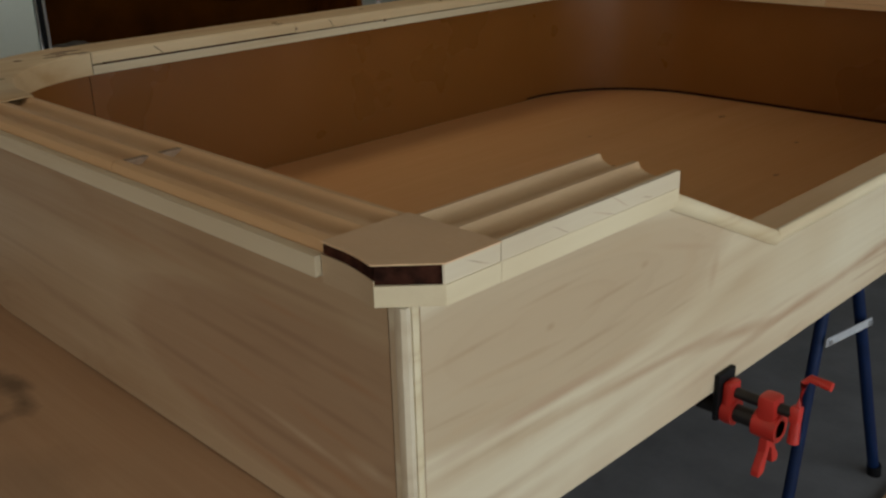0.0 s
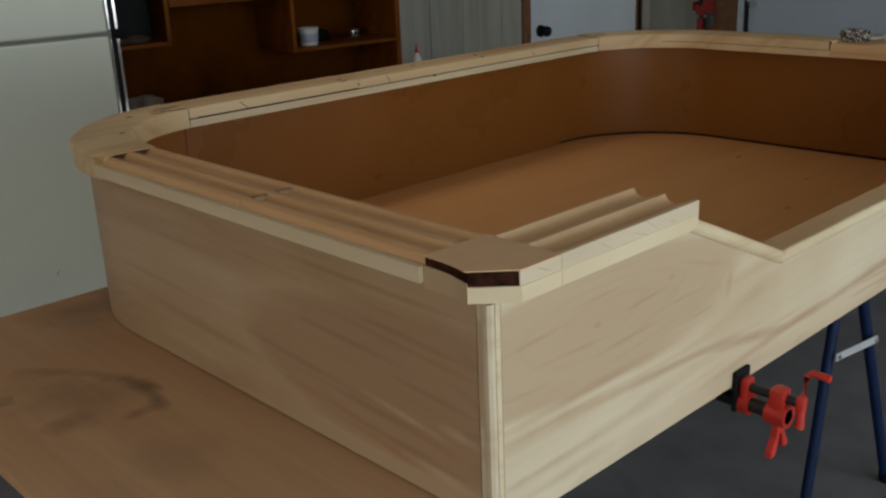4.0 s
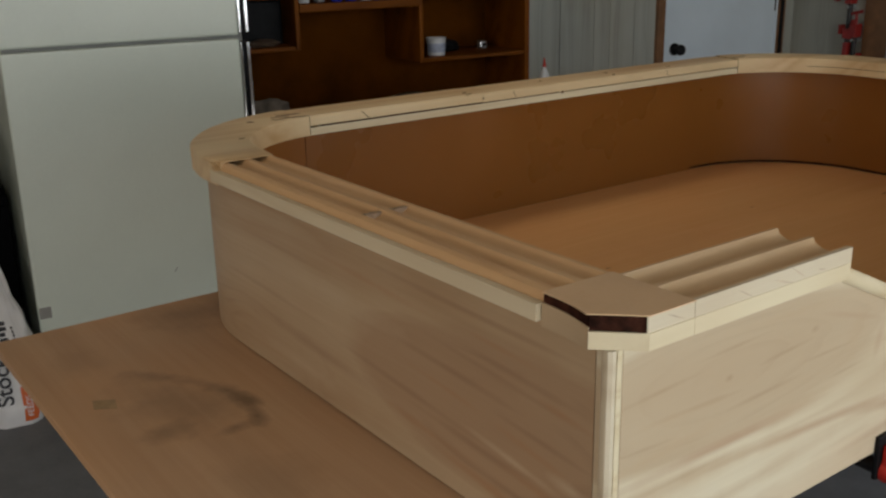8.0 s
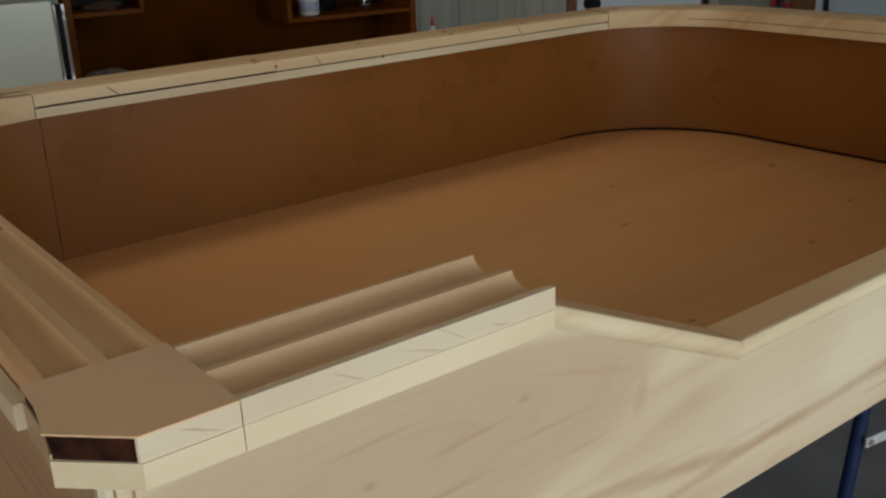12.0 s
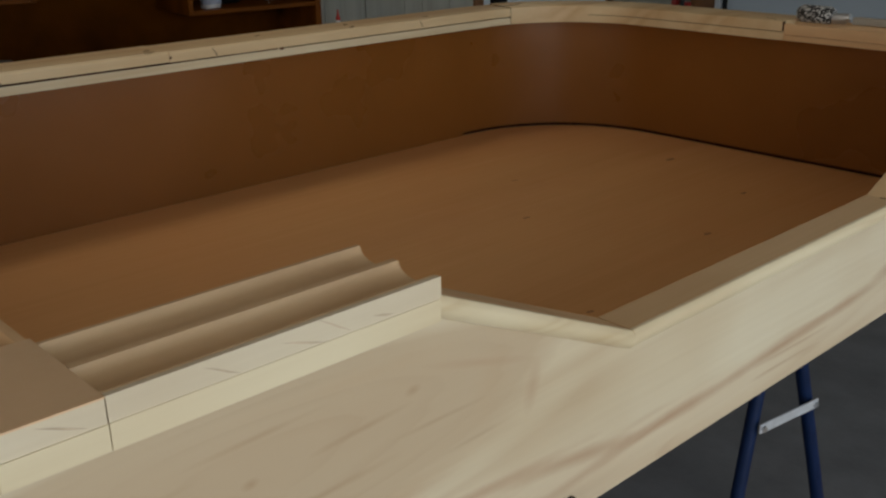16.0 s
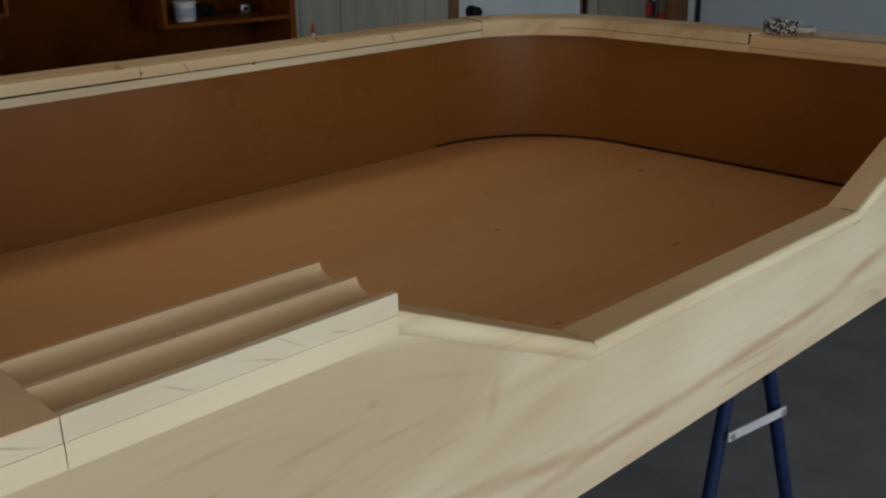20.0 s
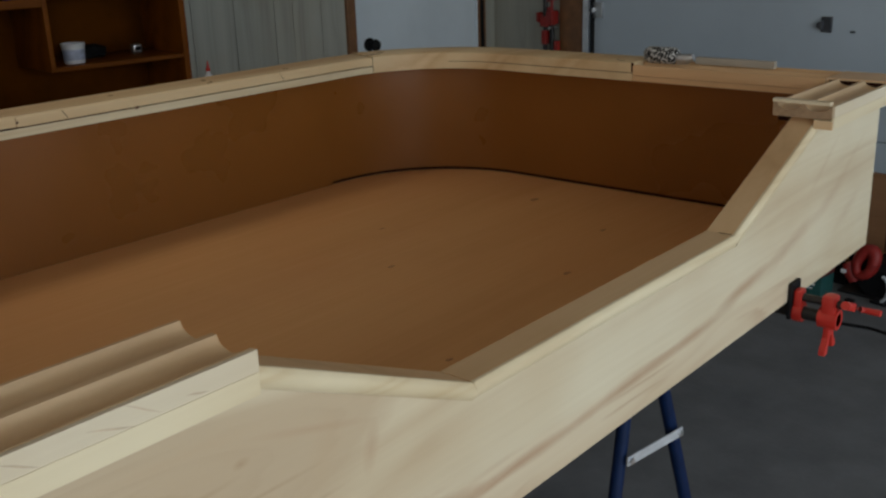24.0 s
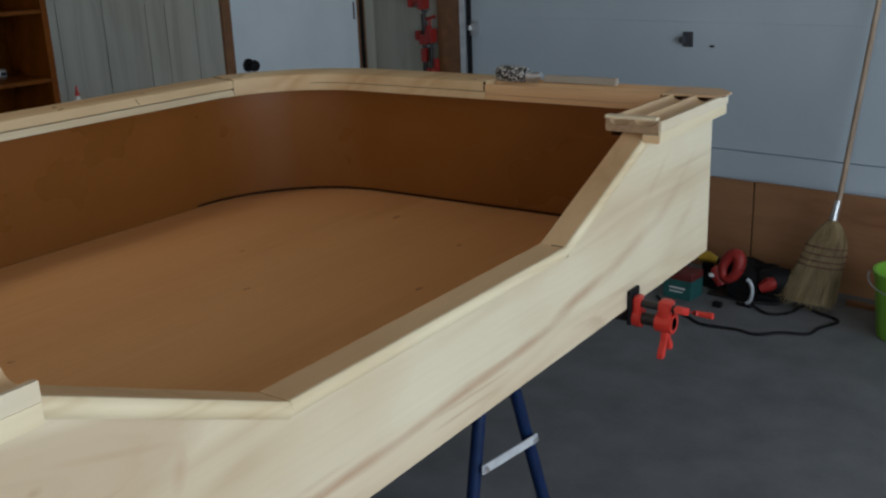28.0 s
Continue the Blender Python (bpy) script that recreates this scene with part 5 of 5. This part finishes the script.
def bar_clamp(y, foot, crank, z=0.719):
    """A pipe clamp across under the box: pad on the front face, red screw head outside. crank: degrees its lever is turned."""
    c = thing("bar_clamp", (XF, y, 0.70), "red and black pipe clamp gripping the box across its width", "bar clamp", "clamps under the box")
    part("pipe", tube([(-1.50, y, z - 0.008), (XF + 0.09, y, z - 0.008)], 0.0125, 12), BLACK_IRON, c, "", None, True)
    part("pad", box(XF + 0.0005, XF + 0.008, y - 0.022, y + 0.022, z - 0.02, z + 0.05, 0.002), BLACK, c)
    part("front_jaw", joined(box(XF + 0.0085, XF + 0.023, y - 0.014, y + 0.014, z - 0.024, z + 0.038, 0.006), tube([(XF + 0.009, y, z - 0.008), (XF + 0.025, y, z - 0.008)], 0.019, 14)), RED, c, "", None, True)
    part("screw", tube([(XF + 0.02, y, z + 0.022), (XF + 0.108, y, z + 0.022)], 0.0078, 12), BLACK_IRON, c, "", None, True)
    part("screw_head", joined(box(XF + 0.06, XF + 0.086, y - 0.015, y + 0.015, z - 0.024, z + 0.038, 0.007), tube([(XF + 0.056, y, z - 0.008), (XF + 0.09, y, z - 0.008)], 0.02, 14)), RED, c, "", None, True)
    part("foot", prism([(y - 0.010, z - 0.02), (y + 0.010, z - 0.02), (y + 0.014, z - foot * 0.62), (y + 0.027, z - foot + 0.009), (y + 0.025, z - foot), (y + 0.011, z - foot + 0.002), (y + 0.0035, z - foot * 0.58), (y - 0.0015, z - foot * 0.58), (y - 0.012, z - foot - 0.004), (y - 0.027, z - foot - 0.005), (y - 0.027, z - foot + 0.004), (y - 0.013, z - foot * 0.62)], XF + 0.067, XF + 0.079, "x", 0.002), RED, c)
    lever = joined(box(-0.008, 0.006, -0.008, 0.008, -0.012, 0.012, 0.004), tube([(0, 0, 0), (0.002, 0, 0.046), (0.010, 0, 0.054), (0.038, 0, 0.052)], [0.007, 0.005, 0.0055, 0.0065], 10), tube([(0, 0, 0), (0.001, 0, -0.040)], [0.0065, 0.008], 10))
    part("crank", lever, RED, c, "", pose(XF + 0.110, y, z + 0.022, crank, 0, 0), True)
    part("tail_jaw", joined(box(XB - 0.055, XB - 0.012, y - 0.016, y + 0.016, z - 0.03, z + 0.05, 0.006)), RED, c)
    part("tail_pad", box(XB - 0.0115, XB - 0.0005, y - 0.022, y + 0.022, z - 0.02, z + 0.05, 0.002), BLACK, c)
    return c


bar_clamp(1.576, 0.072, -8)
bar_clamp(2.638, 0.070, -112, 0.731)
tagged(part("plywood_offcut", box(-0.235, 0.35, 2.05, 2.95, 0.0005, 0.0185, 0.0015), PLY_SHEET, None), "plywood offcut lying on the concrete floor", "offcut")

# things lying on the right rail
roll = thing("patterned_roll", (-0.636, 3.03, ZT), "small black and white mottled roll lying on the rail", "roll")
mott = Nodes("mottled_wrap", 0.4)
mott.color(mott.ramp(mott.noise(mott.co, 150, 2), [(0.50, (0.012, 0.012, 0.013)), (0.57, (0.60, 0.60, 0.58))]))
part("roll_body", tube([(-0.692, 3.03, ZT + 0.0195), (-0.683, 3.03, ZT + 0.020), (-0.617, 3.03, ZT + 0.020), (-0.609, 3.03, ZT + 0.0195)], [0.014, 0.0195, 0.0195, 0.014], 18), mott.mat, roll, "", None, True)
part("roll_tip", tube([(-0.6085, 3.03, ZT + 0.0135), (-0.585, 3.03, ZT + 0.0145), (-0.570, 3.03, ZT + 0.020)], [0.012, 0.012, 0.008], 14), ZINC, roll, "grey plastic end", None, True)
tagged(part("pine_offcut", box(-0.575, -0.385, 3.05, 3.066, ZT + 0.0008, ZT + 0.017, 0.002), DULL_WHITE, None), "short dull beige strip standing on edge on the rail", "offcut")

# ---- tools by the garage door ----
carton = thing("carton", NORTH @ Matrix.Translation((2.17, -0.42, 0)), "small teal and red printed cardboard carton on the floor", "carton")
part("carton_body", box(2.11, 2.235, -0.47, -0.37, 0.001, 0.082, 0.002), TEAL, carton, "", NORTH)
part("carton_top", box(2.109, 2.236, -0.471, -0.369, 0.0825, 0.112, 0.002), CARTON_RED, carton, "dark red printed lid", NORTH)
part("carton_print", joined(box(2.14, 2.21, -0.4725, -0.471, 0.045, 0.052, 0), box(2.14, 2.20, -0.4725, -0.471, 0.03, 0.035, 0)), WHITE_PLASTIC, carton, "pale lettering bars", NORTH)

saw = thing("circular_saw", NORTH @ Matrix.Translation((2.36, -0.33, 0)), "red and black circular saw resting on the floor", "circular saw")
part("base_plate", box(2.25, 2.46, -0.36, -0.24, 0.004, 0.010, 0.002), BLACK_IRON, saw, "", NORTH)
part("motor", tube([(2.34, -0.30, 0.075), (2.34, -0.18, 0.08)], [0.062, 0.05], 18), BLACK, saw, "", NORTH, True)
part("blade_guard", rough_up(tube([(2.39, -0.345, 0.062), (2.385, -0.285, 0.070)], 0.060, 28), 0.002, 40), BLACK, saw, "", NORTH, True)
ring = [(2.348 + 0.032 * math.cos(radians(a)) + 0.010 * math.sin(radians(a)), -0.352 + 0.012 * math.sin(radians(a)), 0.140 + 0.050 * math.sin(radians(a))) for a in range(0, 361, 15)]
part("handle", tube(ring, [0.022 + 0.005 * math.cos(radians(a - 70)) for a in range(0, 361, 15)], 12), RED_SHADED, saw, "thick red loop handle", NORTH, True)
part("handle_root", rough_up(tube([(2.275, -0.345, 0.125), (2.29, -0.348, 0.095), (2.305, -0.345, 0.055)], [0.020, 0.026, 0.020], 12), 0.003, 40), RED_SHADED, saw, "red housing under the loop", NORTH, True)
part("trigger", tube(spline([(2.30, -0.32, 0.09), (2.34, -0.322, 0.13), (2.37, -0.322, 0.16)]), 0.024, 10), BLACK, saw, "", NORTH, True)
part("lower_guard", joined(*[tube([(2.425 + 0.05 * math.cos(radians(a)) * 0.55, -0.372, 0.058 + 0.05 * math.sin(radians(a))), (2.425 + 0.05 * math.cos(radians(a + 16)) * 0.55, -0.372, 0.058 + 0.05 * math.sin(radians(a + 16)))], 0.0075, 8) for a in range(-80, 80, 15)]), BRACE, saw, "bright crescent blade guard", NORTH, True)
part("badge", box(2.262, 2.285, -0.3735, -0.371, 0.088, 0.104, 0.001), WHITE_PLASTIC, saw, "small white label", NORTH)
drill = thing("power_sander", NORTH @ Matrix.Translation((2.50, -0.25, 0)), "red and black power sander lying on the floor", "power tool")
part("tool_body", rough_up(tube([(2.44, -0.27, 0.075), (2.50, -0.25, 0.085), (2.555, -0.22, 0.09)], [0.045, 0.058, 0.040], 18), 0.006, 30), BLACK, drill, "", NORTH, True)
part("tool_cap", rough_up(tube([(2.465, -0.335, 0.066), (2.495, -0.315, 0.085), (2.51, -0.30, 0.092)], [0.018, 0.030, 0.022], 14), 0.004, 50), RED_SHADED, drill, "", NORTH, True)
part("tool_foot", box(2.43, 2.53, -0.31, -0.19, 0.001, 0.03, 0.006), BLACK, drill, "", NORTH)
grn = thing("yellow_drill", NORTH @ Matrix.Translation((2.2, -0.22, 0)), "yellow and black cordless drill among the tools", "drill")
part("drill_body", tube([(2.15, -0.24, 0.118), (2.19, -0.24, 0.125), (2.235, -0.24, 0.115)], [0.018, 0.023, 0.014], 14), YELLOW, grn, "", NORTH, True)
part("drill_chuck", tube([(2.236, -0.24, 0.115), (2.27, -0.24, 0.11)], [0.016, 0.010], 12), BLACK, grn, "", NORTH, True)
part("drill_grip", box(2.17, 2.21, -0.26, -0.22, 0.03, 0.105, 0.008), BLACK, grn, "", NORTH)
part("battery", box(2.14, 2.24, -0.28, -0.20, 0.001, 0.045, 0.008), BLACK, grn, "", NORTH)
lump("tool_bag", (2.34, -0.12, 0.0005), (0.15, 0.08, 0.065), BLACK, "slumped black canvas tool bag against the boards", "tool bag", 21.0, NORTH)
cord = thing("extension_cable", NORTH @ Matrix.Translation((2.46, -0.40, 0)), "loose black power cord snaking over the floor", "power cord")
part("plug", box(2.33, 2.365, -0.47, -0.445, 0.001, 0.022, 0.004), BLACK, cord, "", NORTH)
part("cable", tube(spline([(2.462, -0.39, 0.012), (2.534, -0.424, 0.007), (2.581, -0.402, 0.006), (2.609, -0.35, 0.006), (2.62, -0.275, 0.006), (2.694, -0.303, 0.006), (2.775, -0.330, 0.006), (2.785, -0.371, 0.006), (2.756, -0.451, 0.006), (2.745, -0.53, 0.006), (2.66, -0.576, 0.006), (2.596, -0.645, 0.006), (2.514, -0.643, 0.006), (2.394, -0.672, 0.006), (2.309, -0.631, 0.006), (2.22, -0.60, 0.006), (2.10, -0.50, 0.006)], 5), 0.0058, 8), BLACK, cord, "", NORTH, True)
part("coil", tube(spline([(2.55, -0.20, 0.10), (2.575, -0.24, 0.05), (2.54, -0.30, 0.012), (2.47, -0.34, 0.010), (2.40, -0.39, 0.008), (2.462, -0.40, 0.007)]), 0.0058, 8), BLACK, cord, "", NORTH, True)

# broom leaning on the big door
broom = thing("broom", NORTH @ Matrix.Translation((2.69, -0.24, 0)), "corn broom with a varnished wooden handle leaning on the garage door", "broom")
part("stick", tube([(2.690, -0.185, 0.40), (2.742, 0.006, 1.46)], 0.0108, 12), HANDLE_WOOD, broom, "", NORTH, True)
part("ferrule", tube([(2.6855, -0.205, 0.355), (2.6875, -0.197, 0.385), (2.691, -0.186, 0.43)], [0.016, 0.0135, 0.012], 14), ZINC, broom, "bright metal ferrule", NORTH, True)
rs = random.Random(7)


def broom_at(a, f, grow=1.0):
    """The skin of the brush: f runs from the ferrule down to the tips, which sweep aside."""
    half = (0.016 + 0.062 * min(1, f * 4) ** 0.6 + 0.034 * f ** 2) * grow
    dp = (0.018 + 0.020 * min(1, f * 2) - 0.004 * f) * grow
    return Vector((2.685 - 0.015 * f - 0.060 * f * f + half * math.cos(a), -0.205 - 0.065 * f + dp * math.sin(a), 0.355 - 0.352 * f))


fan = bmesh.new()
rings = [[fan.verts.new(broom_at(2 * math.pi * j / 60, k / 14 * 0.93, 0.90 + 0.07 * rs.uniform(-1, 1))) for j in range(60)] for k in range(15)]
for a, b in zip(rings, rings[1:]):
    for i in range(60):
        fan.faces.new((a[i], a[(i + 1) % 60], b[(i + 1) % 60], b[i]))
fan.faces.new(rings[0]), fan.faces.new(rings[-1])
part("bristles", fan, STRAW, broom, "", NORTH)
wisps = []
for k in range(520):
    a, g, f0, f1 = rs.uniform(0, 2 * math.pi), rs.uniform(0.7, 1.06), rs.uniform(0.05, 0.45), rs.uniform(0.80, 1.0)
    w = rs.uniform(-0.12, 0.12)
    wisps.append(tube([broom_at(a, f0, 0.97), broom_at(a + w * 0.4, (f0 + f1) / 2, 0.98 * max(g, 0.95)), broom_at(a + w, f1, g * rs.uniform(1.0, 1.16))], [0.0012, 0.0013, 0.0007], 3))
part("straw_fringe", joined(*wisps), STRAW, broom, "", NORTH)
for zz in (0.252, 0.225, 0.200, 0.178):
    f = (0.355 - zz) / 0.352
    part("stitching", tube([broom_at(2 * math.pi * j / 40, f, 1.03) for j in range(41)], 0.0021, 5), STITCH, broom, "dark red stitching", NORTH)

pail = thing("plastic_pail", NORTH @ Matrix.Translation((3.035, -0.33, 0)), "lime green plastic pail on the floor", "pail")
part("pail_body", lathe([(0.105, 0.0), (0.108, 0.004), (0.132, 0.236), (0.139, 0.238), (0.139, 0.25), (0.128, 0.25), (0.104, 0.008), (0.001, 0.008)], 32, (3.035, -0.33, 0.0005)), GREEN, pail, "", NORTH, True)
part("pail_handle", tube([(3.035 + 0.141 * math.cos(radians(a)), -0.33 - 0.05 - 0.09 * math.sin(radians(a)), 0.238 - 0.05 * math.sin(radians(a))) for a in range(0, 181, 12)], 0.003, 8), ZINC, pail, "", NORTH, True)
